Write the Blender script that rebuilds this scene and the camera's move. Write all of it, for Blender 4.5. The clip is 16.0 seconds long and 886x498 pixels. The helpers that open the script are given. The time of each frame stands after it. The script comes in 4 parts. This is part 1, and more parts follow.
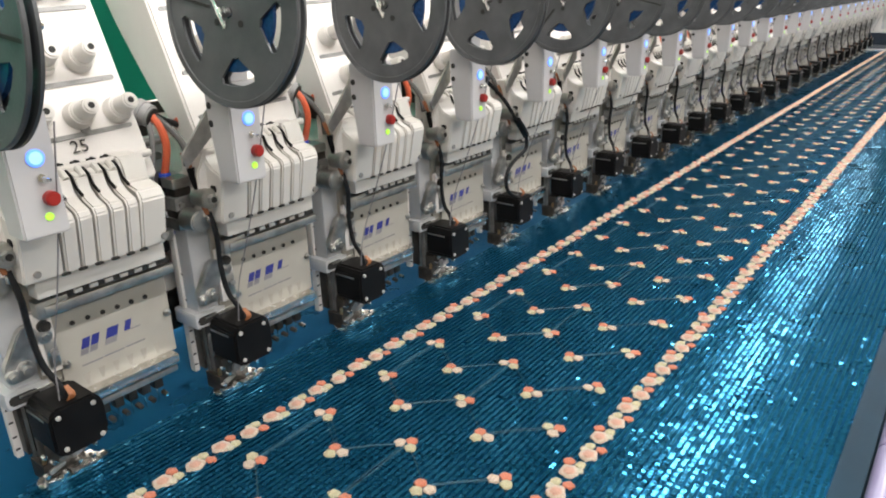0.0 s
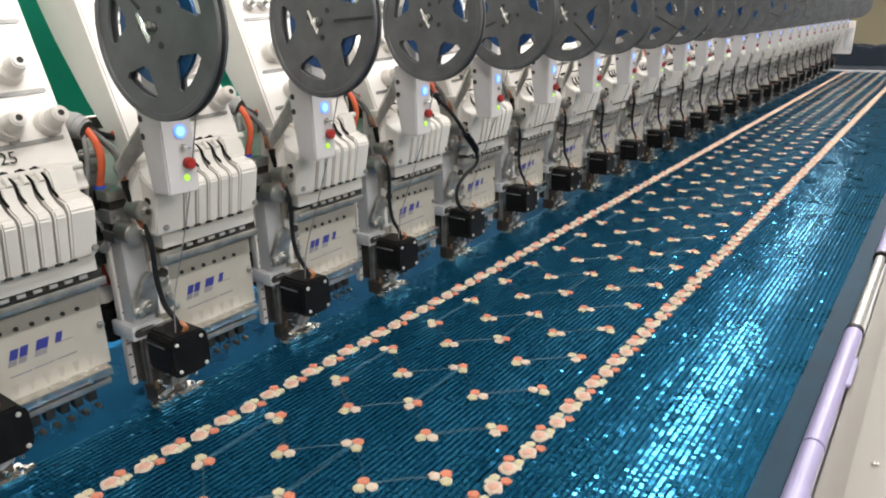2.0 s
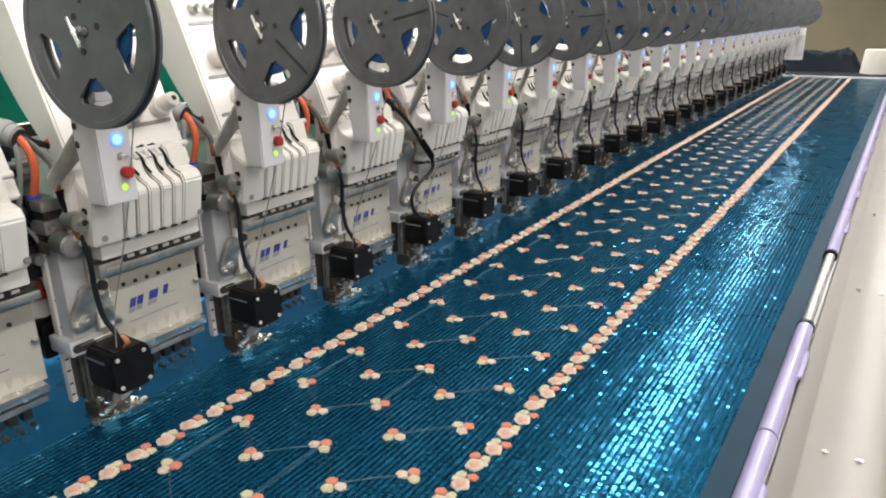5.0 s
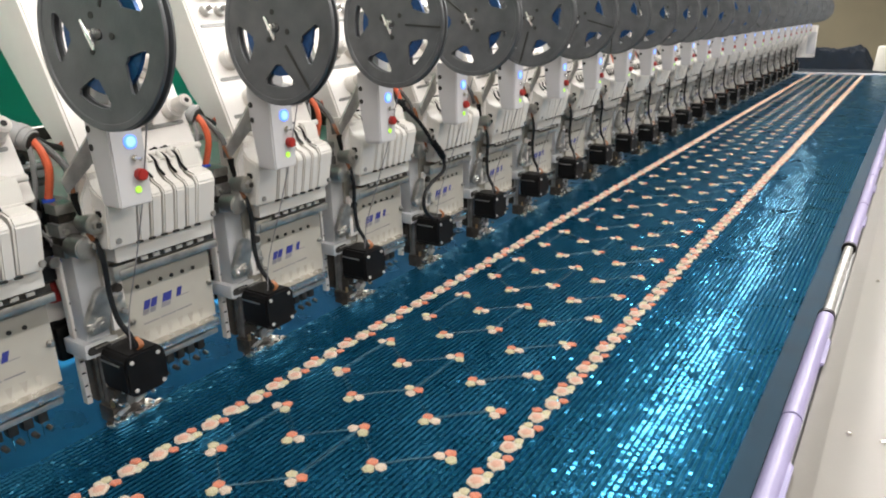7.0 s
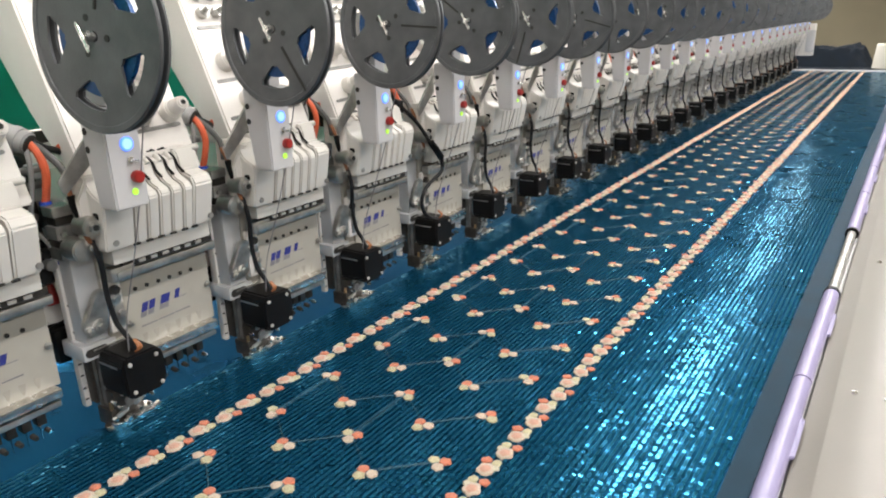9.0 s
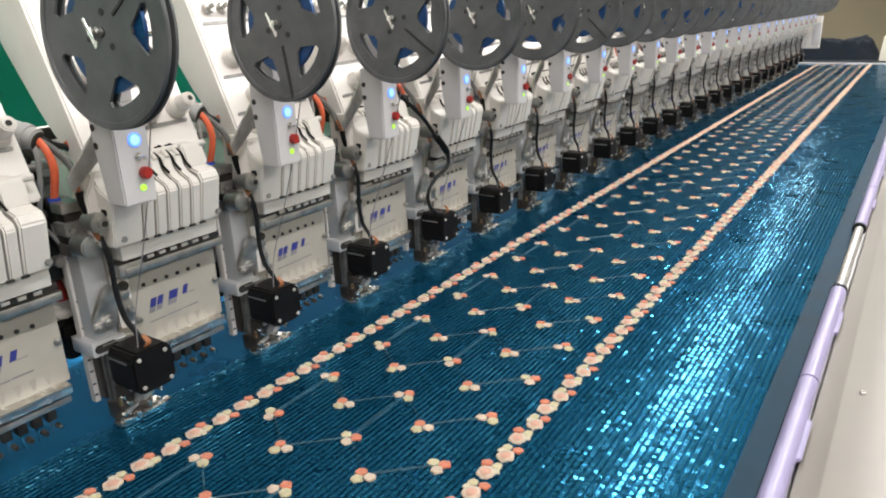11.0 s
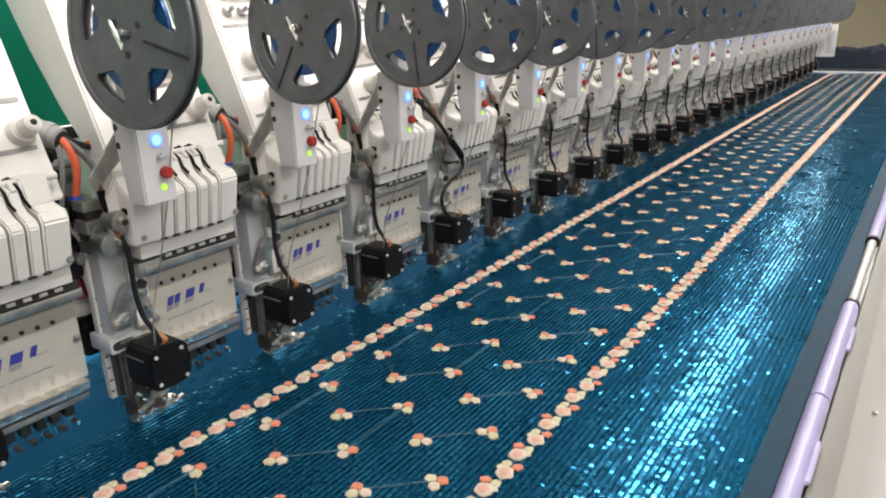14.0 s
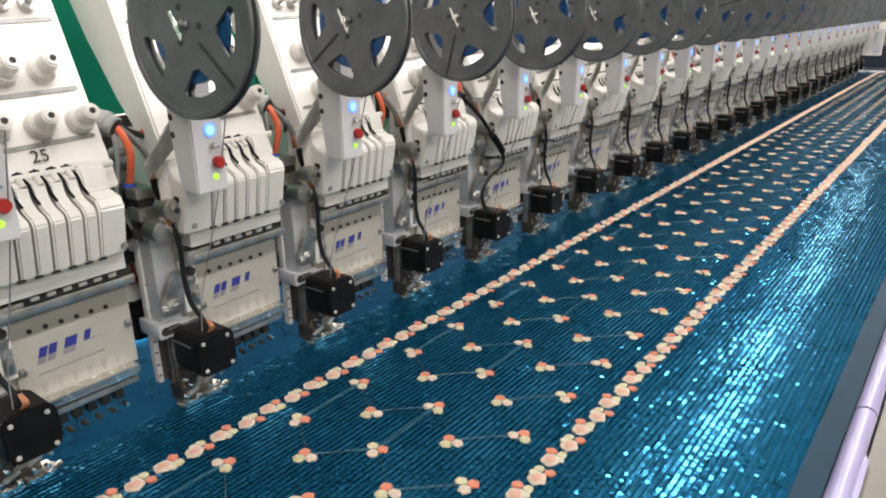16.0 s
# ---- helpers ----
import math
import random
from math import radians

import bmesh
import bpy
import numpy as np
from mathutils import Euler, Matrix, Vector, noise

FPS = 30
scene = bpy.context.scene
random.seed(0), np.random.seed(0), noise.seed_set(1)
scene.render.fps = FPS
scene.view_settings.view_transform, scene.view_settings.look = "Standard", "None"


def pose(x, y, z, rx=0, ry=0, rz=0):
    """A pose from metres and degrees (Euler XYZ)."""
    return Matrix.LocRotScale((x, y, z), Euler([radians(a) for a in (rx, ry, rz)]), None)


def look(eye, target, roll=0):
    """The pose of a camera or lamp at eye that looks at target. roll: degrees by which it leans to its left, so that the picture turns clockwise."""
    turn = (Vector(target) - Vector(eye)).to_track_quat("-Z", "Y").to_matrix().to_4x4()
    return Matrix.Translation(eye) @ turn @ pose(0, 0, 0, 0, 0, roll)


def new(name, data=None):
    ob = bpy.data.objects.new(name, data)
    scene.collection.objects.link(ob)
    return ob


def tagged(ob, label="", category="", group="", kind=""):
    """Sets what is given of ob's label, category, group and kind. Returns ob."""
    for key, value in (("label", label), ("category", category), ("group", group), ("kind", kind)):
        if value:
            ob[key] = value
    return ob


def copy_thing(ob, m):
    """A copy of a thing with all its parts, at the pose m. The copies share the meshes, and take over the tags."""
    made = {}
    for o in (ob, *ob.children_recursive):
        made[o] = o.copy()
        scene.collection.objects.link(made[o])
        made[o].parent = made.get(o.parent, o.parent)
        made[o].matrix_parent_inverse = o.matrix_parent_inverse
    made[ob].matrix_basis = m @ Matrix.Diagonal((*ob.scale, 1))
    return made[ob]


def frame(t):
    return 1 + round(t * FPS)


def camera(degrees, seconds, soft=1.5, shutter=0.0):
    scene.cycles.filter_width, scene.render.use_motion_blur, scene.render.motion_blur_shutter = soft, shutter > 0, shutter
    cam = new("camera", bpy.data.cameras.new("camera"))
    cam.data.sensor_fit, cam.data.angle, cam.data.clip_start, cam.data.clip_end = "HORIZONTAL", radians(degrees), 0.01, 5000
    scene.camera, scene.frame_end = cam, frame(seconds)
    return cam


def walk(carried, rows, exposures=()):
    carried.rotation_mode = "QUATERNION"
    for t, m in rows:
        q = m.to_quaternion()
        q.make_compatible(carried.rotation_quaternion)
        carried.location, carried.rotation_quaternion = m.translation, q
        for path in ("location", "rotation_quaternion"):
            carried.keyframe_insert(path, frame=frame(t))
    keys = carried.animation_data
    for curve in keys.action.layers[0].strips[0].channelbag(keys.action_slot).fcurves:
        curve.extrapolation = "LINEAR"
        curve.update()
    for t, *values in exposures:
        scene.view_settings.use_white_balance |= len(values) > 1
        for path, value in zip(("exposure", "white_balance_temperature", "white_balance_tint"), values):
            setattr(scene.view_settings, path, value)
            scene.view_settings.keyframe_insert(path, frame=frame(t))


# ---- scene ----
cam = camera(65.0, 16.0, soft=2.0)
PATH = [
    (0, (0.706, -0.531, 1.393), (-0.444, 0.952, 0.701), -1.7),
    (0.2, (0.732, -0.530, 1.381), (-0.488, 0.890, 0.682), -1.6),
    (0.3, (0.722, -0.537, 1.376), (-0.499, 0.876, 0.661), 0.3),
    (0.5, (0.724, -0.537, 1.379), (-0.472, 0.911, 0.690), 1.0),
    (0.6, (0.727, -0.532, 1.380), (-0.441, 0.937, 0.693), 0.7),
    (0.7, (0.734, -0.524, 1.381), (-0.416, 0.958, 0.698), 0.8),
    (0.8, (0.740, -0.517, 1.379), (-0.394, 0.977, 0.701), 0.5),
    (1, (0.751, -0.513, 1.385), (-0.378, 0.998, 0.720), -0.2),
    (1.5, (0.762, -0.507, 1.390), (-0.338, 1.029, 0.734), -0.6),
    (2, (0.767, -0.506, 1.388), (-0.349, 1.024, 0.743), -1.3),
    (2.5, (0.774, -0.495, 1.394), (-0.327, 1.052, 0.766), -1.9),
    (2.7, (0.777, -0.489, 1.392), (-0.287, 1.079, 0.757), -1.6),
    (3, (0.787, -0.482, 1.386), (-0.267, 1.097, 0.756), -1.8),
    (3.5, (0.780, -0.482, 1.389), (-0.255, 1.111, 0.766), -1.3),
    (4, (0.780, -0.483, 1.389), (-0.250, 1.111, 0.757), -0.9),
    (6.5, (0.768, -0.480, 1.388), (-0.283, 1.099, 0.755), -1.3),
    (7, (0.769, -0.481, 1.387), (-0.291, 1.093, 0.755), -1.5),
    (7.5, (0.774, -0.480, 1.387), (-0.291, 1.096, 0.769), -1.8),
    (8, (0.774, -0.479, 1.390), (-0.292, 1.095, 0.768), -1.8),
    (8.5, (0.775, -0.480, 1.388), (-0.287, 1.095, 0.762), -2.0),
    (9, (0.773, -0.479, 1.386), (-0.289, 1.095, 0.756), -1.9),
    (11.5, (0.768, -0.483, 1.384), (-0.305, 1.077, 0.741), -2.3),
    (12, (0.763, -0.488, 1.383), (-0.320, 1.064, 0.739), -1.9),
    (12.5, (0.769, -0.489, 1.385), (-0.327, 1.056, 0.745), -2.1),
    (13, (0.771, -0.490, 1.388), (-0.319, 1.063, 0.757), -2.0),
    (13.5, (0.768, -0.491, 1.390), (-0.325, 1.065, 0.768), -1.8),
    (14, (0.767, -0.491, 1.386), (-0.328, 1.060, 0.756), -1.7),
    (14.5, (0.766, -0.493, 1.384), (-0.331, 1.054, 0.748), -1.4),
    (15, (0.763, -0.494, 1.385), (-0.341, 1.047, 0.748), -1.3),
    (15.5, (0.762, -0.497, 1.387), (-0.359, 1.037, 0.760), -1.4),
    (15.7, (0.759, -0.500, 1.385), (-0.382, 1.018, 0.756), -1.2),
    (16, (0.750, -0.505, 1.386), (-0.409, 0.993, 0.744), -1.2),
]
walk(cam, [(t, look(eye, target, roll)) for t, eye, target, roll in PATH])

# ---- world and light ----
world = bpy.data.worlds.new("world")
scene.world = world
world.use_nodes = True
world.node_tree.nodes["Background"].inputs[0].default_value = (0.9, 0.95, 1.0, 1)
world.node_tree.nodes["Background"].inputs[1].default_value = 0.7
scene.view_settings.exposure = 0.0


def area_lamp(name, x, y, z, sx, sy, watts, turn=0, colour=(1.0, 0.985, 0.965)):
    data = bpy.data.lights.new(name, "AREA")
    data.shape, data.size, data.size_y, data.energy, data.color = "RECTANGLE", sx, sy, watts, colour
    ob = new(name, data)
    ob.matrix_basis = pose(x, y, z, 0, 0, turn)
    return ob


# ceiling tubes along the machine, placed by their glints on the sequins
area_lamp("ceiling_tube_near", -0.27, 3.7, 2.9, 0.07, 3.4, 58, 1.4)
area_lamp("ceiling_tube_middle", -0.36, 7.4, 2.9, 0.06, 2.8, 23, 1.4)
area_lamp("ceiling_tube_far", -0.44, 10.8, 2.9, 0.04, 2.4, 9, 1.4)
# unseen fill lights, added to brighten the satin gaps, boards and head fronts
area_lamp("rear_fill", -2.6, 4.6, 3.0, 0.16, 14.0, 1050)
area_lamp("front_fill", 1.20, 2.9, 3.1, 0.12, 11.4, 340)
area_lamp("aisle_fill", 3.4, 0.9, 2.9, 0.16, 9.6, 205)

# ---- materials ----


def material(name, colour, rough=0.5, metal=0.0, var=0.12, scale=30.0, bump=0.0, bump_scale=200.0, emit=None, strength=0.0, coat=0.0, spread=0.0, spec=0.5):
    m = bpy.data.materials.new(name)
    m.use_nodes = True
    nt = m.node_tree
    b = nt.nodes["Principled BSDF"]
    b.inputs["Roughness"].default_value = rough
    b.inputs["Metallic"].default_value = metal
    b.inputs["Coat Weight"].default_value = coat
    b.inputs["Specular IOR Level"].default_value = spec
    tc = nt.nodes.new("ShaderNodeTexCoord")
    n1 = nt.nodes.new("ShaderNodeTexNoise")
    n1.inputs["Scale"].default_value = scale
    n1.inputs["Detail"].default_value = 6
    nt.links.new(tc.outputs["Object"], n1.inputs["Vector"])
    ramp = nt.nodes.new("ShaderNodeMapRange")
    ramp.inputs["From Min"].default_value, ramp.inputs["From Max"].default_value = 0.3, 0.7
    ramp.inputs["To Min"].default_value, ramp.inputs["To Max"].default_value = 1 - var, 1 + var * 0.5
    nt.links.new(n1.outputs["Fac"], ramp.inputs["Value"])
    last = ramp.outputs["Result"]
    if spread:
        info = nt.nodes.new("ShaderNodeObjectInfo")
        r2 = nt.nodes.new("ShaderNodeMapRange")
        r2.inputs["To Min"].default_value, r2.inputs["To Max"].default_value = 1 - spread, 1 + spread
        nt.links.new(info.outputs["Random"], r2.inputs["Value"])
        mul = nt.nodes.new("ShaderNodeMath")
        mul.operation = "MULTIPLY"
        nt.links.new(last, mul.inputs[0])
        nt.links.new(r2.outputs["Result"], mul.inputs[1])
        last = mul.outputs[0]
    mix = nt.nodes.new("ShaderNodeVectorMath")
    mix.operation = "SCALE"
    mix.inputs[0].default_value = colour
    nt.links.new(last, mix.inputs["Scale"])
    nt.links.new(mix.outputs[0], b.inputs["Base Color"])
    rr = nt.nodes.new("ShaderNodeMapRange")
    rr.inputs["To Min"].default_value, rr.inputs["To Max"].default_value = max(0.03, rough - 0.08), min(1, rough + 0.1)
    nt.links.new(n1.outputs["Fac"], rr.inputs["Value"])
    nt.links.new(rr.outputs["Result"], b.inputs["Roughness"])
    if bump:
        n2 = nt.nodes.new("ShaderNodeTexNoise")
        n2.inputs["Scale"].default_value = bump_scale
        nt.links.new(tc.outputs["Object"], n2.inputs["Vector"])
        bp = nt.nodes.new("ShaderNodeBump")
        bp.inputs["Strength"].default_value = bump
        bp.inputs["Distance"].default_value = 0.001
        nt.links.new(n2.outputs["Fac"], bp.inputs["Height"])
        nt.links.new(bp.outputs["Normal"], b.inputs["Normal"])
    if emit:
        b.inputs["Emission Color"].default_value = (*emit, 1)
        b.inputs["Emission Strength"].default_value = strength
    return m


WHITE = material("white_paint", (0.76, 0.715, 0.68), 0.38, var=0.06, scale=14, bump=0.15, bump_scale=500)
PLATE = material("cream_plate", (0.37, 0.345, 0.30), 0.32, var=0.07, scale=20)
COVER = material("white_plastic", (0.66, 0.625, 0.585), 0.35, var=0.05, scale=16, bump=0.1, bump_scale=600)
PANEL = material("pale_panel", (0.52, 0.505, 0.515), 0.45, var=0.05, scale=18)
STEEL = material("brushed_steel", (0.50, 0.49, 0.47), 0.42, metal=1.0, var=0.3, scale=60, bump=0.2, bump_scale=300)
CHROME = material("chrome", (0.75, 0.73, 0.70), 0.24, metal=1.0, var=0.25, scale=90)
GREYMET = material("grey_painted_metal", (0.54, 0.54, 0.55), 0.36, metal=0.2, var=0.12, scale=18, bump=0.12, bump_scale=250)
SCREW = material("pale_screw", (0.52, 0.50, 0.47), 0.4, metal=0.4, var=0.2, scale=90)
DARKMET = material("oily_dark_metal", (0.060, 0.052, 0.045), 0.36, metal=0.5, var=0.5, scale=70, bump=0.4, bump_scale=260)
BRASS = material("worn_brass", (0.45, 0.30, 0.16), 0.35, metal=0.9, var=0.3, scale=90)
DULL = material("dull_zinc", (0.30, 0.29, 0.28), 0.5, metal=0.6, var=0.3, scale=60, bump=0.2)
BLACK = material("black_plastic", (0.005, 0.0046, 0.0046), 0.40, spec=0.18, var=0.3, scale=50, bump=0.2, bump_scale=400)
RUBBER = material("black_cable", (0.012, 0.012, 0.013), 0.5, spec=0.25, var=0.3, scale=60)
REEL = material("dark_grey_reel", (0.072, 0.074, 0.079), 0.44, var=0.35, scale=25, bump=0.25, bump_scale=300)
# near-black: painted shade of holes, slots and gaps, also dark marks and ink
HOLE = material("hole_shade_and_marks", (0.02, 0.018, 0.016), 0.7, var=0.3)
BLUEINK = material("blue_print", (0.025, 0.032, 0.20), 0.45, var=0.1)
GREYINK = material("grey_print", (0.21, 0.20, 0.21), 0.5, var=0.15)
FAINT = material("faint_print", (0.325, 0.30, 0.26), 0.5, var=0.1)
RED = material("red_plastic", (0.33, 0.02, 0.018), 0.3, var=0.15)
ORANGE = material("orange_hose", (0.70, 0.13, 0.055), 0.35, var=0.15)
COPPER = material("orange_wire", (0.30, 0.11, 0.04), 0.5, var=0.3)
BLUEFIT = material("blue_fitting", (0.03, 0.08, 0.5), 0.35, var=0.15)
GREYPVC = material("grey_conduit", (0.30, 0.295, 0.29), 0.45, var=0.2)
GREYDARK = material("dark_grey_hose", (0.09, 0.088, 0.085), 0.45, var=0.2)
COIL = material("blue_sequin_coil", (0.006, 0.05, 0.16), 0.3, metal=0.5, var=0.4, scale=200)
LEDBLUE = material("blue_led", (0.2, 0.4, 1.0), 0.3, emit=(0.05, 0.20, 1.0), strength=1.6)
LEDCORE = material("blue_led_core", (0.6, 0.8, 1.0), 0.3, emit=(0.12, 0.42, 1.0), strength=1.0)
LEDGREEN = material("green_led", (0.5, 0.9, 0.1), 0.3, emit=(0.40, 0.8, 0.04), strength=0.65)
GREEN = material("green_paint", (0.004, 0.36, 0.235), 0.45, var=0.12, scale=5, bump=0.1)
LILAC = material("lilac_plastic", (0.225, 0.198, 0.325), 0.35, var=0.1, scale=20)
ALU = material("brushed_aluminium", (0.165, 0.150, 0.134), 0.45, metal=0.3, var=0.08, scale=9, bump=0.15, bump_scale=350)
WALL = material("beige_wall", (0.19, 0.165, 0.115), 0.85, var=0.12, scale=1.2, bump=0.3, bump_scale=60)
CEIL = material("ceiling_paint", (0.7, 0.68, 0.64), 0.9, var=0.08, scale=2)
FLOOR = material("floor_concrete", (0.20, 0.19, 0.13), 0.6, var=0.25, scale=3, bump=0.3, bump_scale=80)
TABLE = material("table_laminate", (0.35, 0.34, 0.33), 0.5, var=0.1, scale=4)
CLOTH = material("teal_satin", (0.013, 0.128, 0.27), 0.28, metal=0.75, spec=0.2, var=0.15, scale=12, bump=0.2, bump_scale=900)
CLOTH.node_tree.nodes["Principled BSDF"].inputs["Specular Tint"].default_value = (0.26, 0.52, 0.76, 1)
SELVAGE = material("navy_selvage", (0.010, 0.031, 0.052), 0.65, spec=0.14, var=0.25, scale=12, bump=0.3, bump_scale=900)
HEAP = material("navy_cloth", (0.002, 0.005, 0.010), 0.85, spec=0.2, var=0.4, scale=14, bump=0.5, bump_scale=120)
SEQUIN = material("teal_sequin", (0.0095, 0.100, 0.192), 0.09, metal=0.70, spec=0.2, var=0.3, scale=120)
SEQUIN.node_tree.nodes["Principled BSDF"].inputs["Specular Tint"].default_value = (0.50, 0.84, 1.0, 1)
CORAL = material("coral_thread", (0.43, 0.135, 0.075), 0.72, spec=0.2, var=0.42, scale=420, bump=0.9, bump_scale=1300)
CREAM = material("cream_thread", (0.44, 0.345, 0.27), 0.72, spec=0.2, var=0.42, scale=420, bump=0.9, bump_scale=1300)
PALE = material("pale_thread", (0.41, 0.37, 0.28), 0.72, spec=0.2, var=0.42, scale=420, bump=0.9, bump_scale=1300)
LIME = material("lime_thread", (0.39, 0.35, 0.22), 0.72, spec=0.2, var=0.42, scale=420, bump=0.9, bump_scale=1300)
ROSE = material("rose_thread", (0.42, 0.225, 0.165), 0.72, spec=0.2, var=0.42, scale=420, bump=0.9, bump_scale=1300)
for thread in (CORAL, CREAM, PALE, LIME, ROSE):
    thread.node_tree.nodes["Principled BSDF"].inputs["Sheen Weight"].default_value = 0.18
JUMP = material("jump_thread", (0.034, 0.095, 0.13), 0.55, var=0.3, scale=200)
CONE = material("white_cone_plastic", (0.50, 0.47, 0.42), 0.45, var=0.06, scale=8)

# ---- mesh helpers ----


def link(name, bm, mat, parent=None, label="", smooth=True):
    me = bpy.data.meshes.new(name)
    bm.to_mesh(me)
    bm.free()
    for m in mat if isinstance(mat, (list, tuple)) else [mat]:
        me.materials.append(m)
    if smooth:
        me.shade_smooth()
        me.set_sharp_from_angle(angle=radians(35))
    ob = new(name, me)
    if parent:
        ob.parent = parent
    if label:
        ob["label"] = label
    return ob


def part(name, bm, mat, parent, label=""):
    return link(name, bm, mat, parent, label)


def add_box(bm, x0, x1, y0, y1, z0, z1, bev=0.0015, mat=0, turn=None):
    m = Matrix.Translation(((x0 + x1) / 2, (y0 + y1) / 2, (z0 + z1) / 2))
    if turn:
        m = m @ turn
    m = m @ Matrix.Diagonal((x1 - x0, y1 - y0, z1 - z0, 1))
    r = bmesh.ops.create_cube(bm, size=1, matrix=m)
    edges = list({e for v in r["verts"] for e in v.link_edges})
    faces = {f for v in r["verts"] for f in v.link_faces}
    if bev:
        faces |= set(bmesh.ops.bevel(bm, geom=edges, offset=bev, segments=2, affect="EDGES", profile=0.6)["faces"])
    for f in faces:
        if f.is_valid:
            f.material_index = mat
    return bm


def add_cyl(bm, p0, p1, r0, r1=None, seg=16, mat=0, bev=0.0):
    p0, p1 = Vector(p0), Vector(p1)
    d = p1 - p0
    m = Matrix.Translation((p0 + p1) / 2) @ d.to_track_quat("Z", "Y").to_matrix().to_4x4()
    r = bmesh.ops.create_cone(bm, cap_ends=True, segments=seg, radius1=r0, radius2=r0 if r1 is None else r1, depth=d.length, matrix=m)
    for f in {f for v in r["verts"] for f in v.link_faces}:
        f.material_index = mat
    if bev:
        edges = [e for e in {e for v in r["verts"] for e in v.link_edges} if any(len(f.verts) > 4 for f in e.link_faces)]
        for f in bmesh.ops.bevel(bm, geom=edges, offset=bev, segments=2, affect="EDGES")["faces"]:
            f.material_index = mat
    return bm


def add_prism(bm, profile, y0, y1, bev=0.0, mat=0):
    """An x-z profile drawn out along y."""
    a = [bm.verts.new((x, y0, z)) for x, z in profile]
    b = [bm.verts.new((x, y1, z)) for x, z in profile]
    n = len(a)
    faces = [bm.faces.new(a), bm.faces.new(b[::-1])]
    for i in range(n):
        j = (i + 1) % n
        faces.append(bm.faces.new((a[j], a[i], b[i], b[j])))
    bmesh.ops.recalc_face_normals(bm, faces=faces)
    if bev:
        edges = list({e for f in faces for e in f.edges})
        faces += bmesh.ops.bevel(bm, geom=edges, offset=bev, segments=2, affect="EDGES")["faces"]
    for f in faces:
        if f.is_valid:
            f.material_index = mat
    return bm


def smooth_path(points, steps=6):
    pts = [Vector(p) for p in points]
    ext = [2 * pts[0] - pts[1]] + pts + [2 * pts[-1] - pts[-2]]
    out = []
    for i in range(1, len(ext) - 2):
        a, b, c, d = ext[i - 1 : i + 3]
        for s in range(steps):
            t = s / steps
            out.append(0.5 * (2 * b + (c - a) * t + (2 * a - 5 * b + 4 * c - d) * t * t + (3 * b - a - 3 * c + d) * t**3))
    return out + [pts[-1]]


def add_tube(bm, points, r, seg=8, mat=0, steps=6):
    path = smooth_path(points, steps)
    rings = []
    up = Vector((0.3, 0.9, 0.31)).normalized()
    for i, p in enumerate(path):
        d = (path[min(i + 1, len(path) - 1)] - path[max(i - 1, 0)]).normalized()
        u = d.cross(up).normalized()
        v = d.cross(u)
        rings.append([bm.verts.new(p + r * (math.cos(2 * math.pi * k / seg) * u + math.sin(2 * math.pi * k / seg) * v)) for k in range(seg)])
    faces = []
    for a, b in zip(rings, rings[1:]):
        for k in range(seg):
            faces.append(bm.faces.new((a[k], a[(k + 1) % seg], b[(k + 1) % seg], b[k])))
    faces += [bm.faces.new(rings[0][::-1]), bm.faces.new(rings[-1])]
    bmesh.ops.recalc_face_normals(bm, faces=faces)
    for f in faces:
        f.material_index = mat
    return bm


def add_slab(bm, outline, axis, lo, hi, mat=0, bev=0.0):
    """A plate: an outline of pairs in the plane across the axis, between lo and hi on it."""
    put = {"x": lambda a, b, h: (h, a, b), "y": lambda a, b, h: (a, h, b), "z": lambda a, b, h: (a, b, h)}[axis]
    p = [bm.verts.new(put(a, b, lo)) for a, b in outline]
    q = [bm.verts.new(put(a, b, hi)) for a, b in outline]
    faces = [bm.faces.new(p), bm.faces.new(q[::-1])]
    n = len(p)
    for i in range(n):
        j = (i + 1) % n
        faces.append(bm.faces.new((p[j], p[i], q[i], q[j])))
    bmesh.ops.recalc_face_normals(bm, faces=faces)
    if bev:
        faces += bmesh.ops.bevel(bm, geom=list({e for f in faces for e in f.edges}), offset=bev, segments=2, affect="EDGES")["faces"]
    for f in faces:
        if f.is_valid:
            f.material_index = mat
    return bm


def capsule(a, b, r0, r1, n=8):
    """Outline of a plate that is round at both ends, between two points of a plane."""
    a, b = Vector(a), Vector(b)
    ang = math.atan2(b.y - a.y, b.x - a.x)
    pts = []
    for c, r, s in ((b, r1, -90), (a, r0, 90)):
        for i in range(n + 1):
            w = ang + radians(s + 180 * i / n)
            pts.append((c.x + r * math.cos(w), c.y + r * math.sin(w)))
    return pts


def add_ring(bm, r0, r1, y0, y1, seg=60):
    rings = [[bm.verts.new((r * math.cos(2 * math.pi * i / seg), y, r * math.sin(2 * math.pi * i / seg))) for i in range(seg)] for r, y in ((r0, y1), (r0 + 0.001, y0), (r1 - 0.001, y0), (r1, y1))]
    for a, b in zip(rings, rings[1:] + rings[:1]):
        for i in range(seg):
            bm.faces.new((a[i], a[(i + 1) % seg], b[(i + 1) % seg], b[i]))
    bmesh.ops.recalc_face_normals(bm, faces=bm.faces[:])
    return bm


def B():
    return bmesh.new()


PITCH = 0.25
BED = 0.846

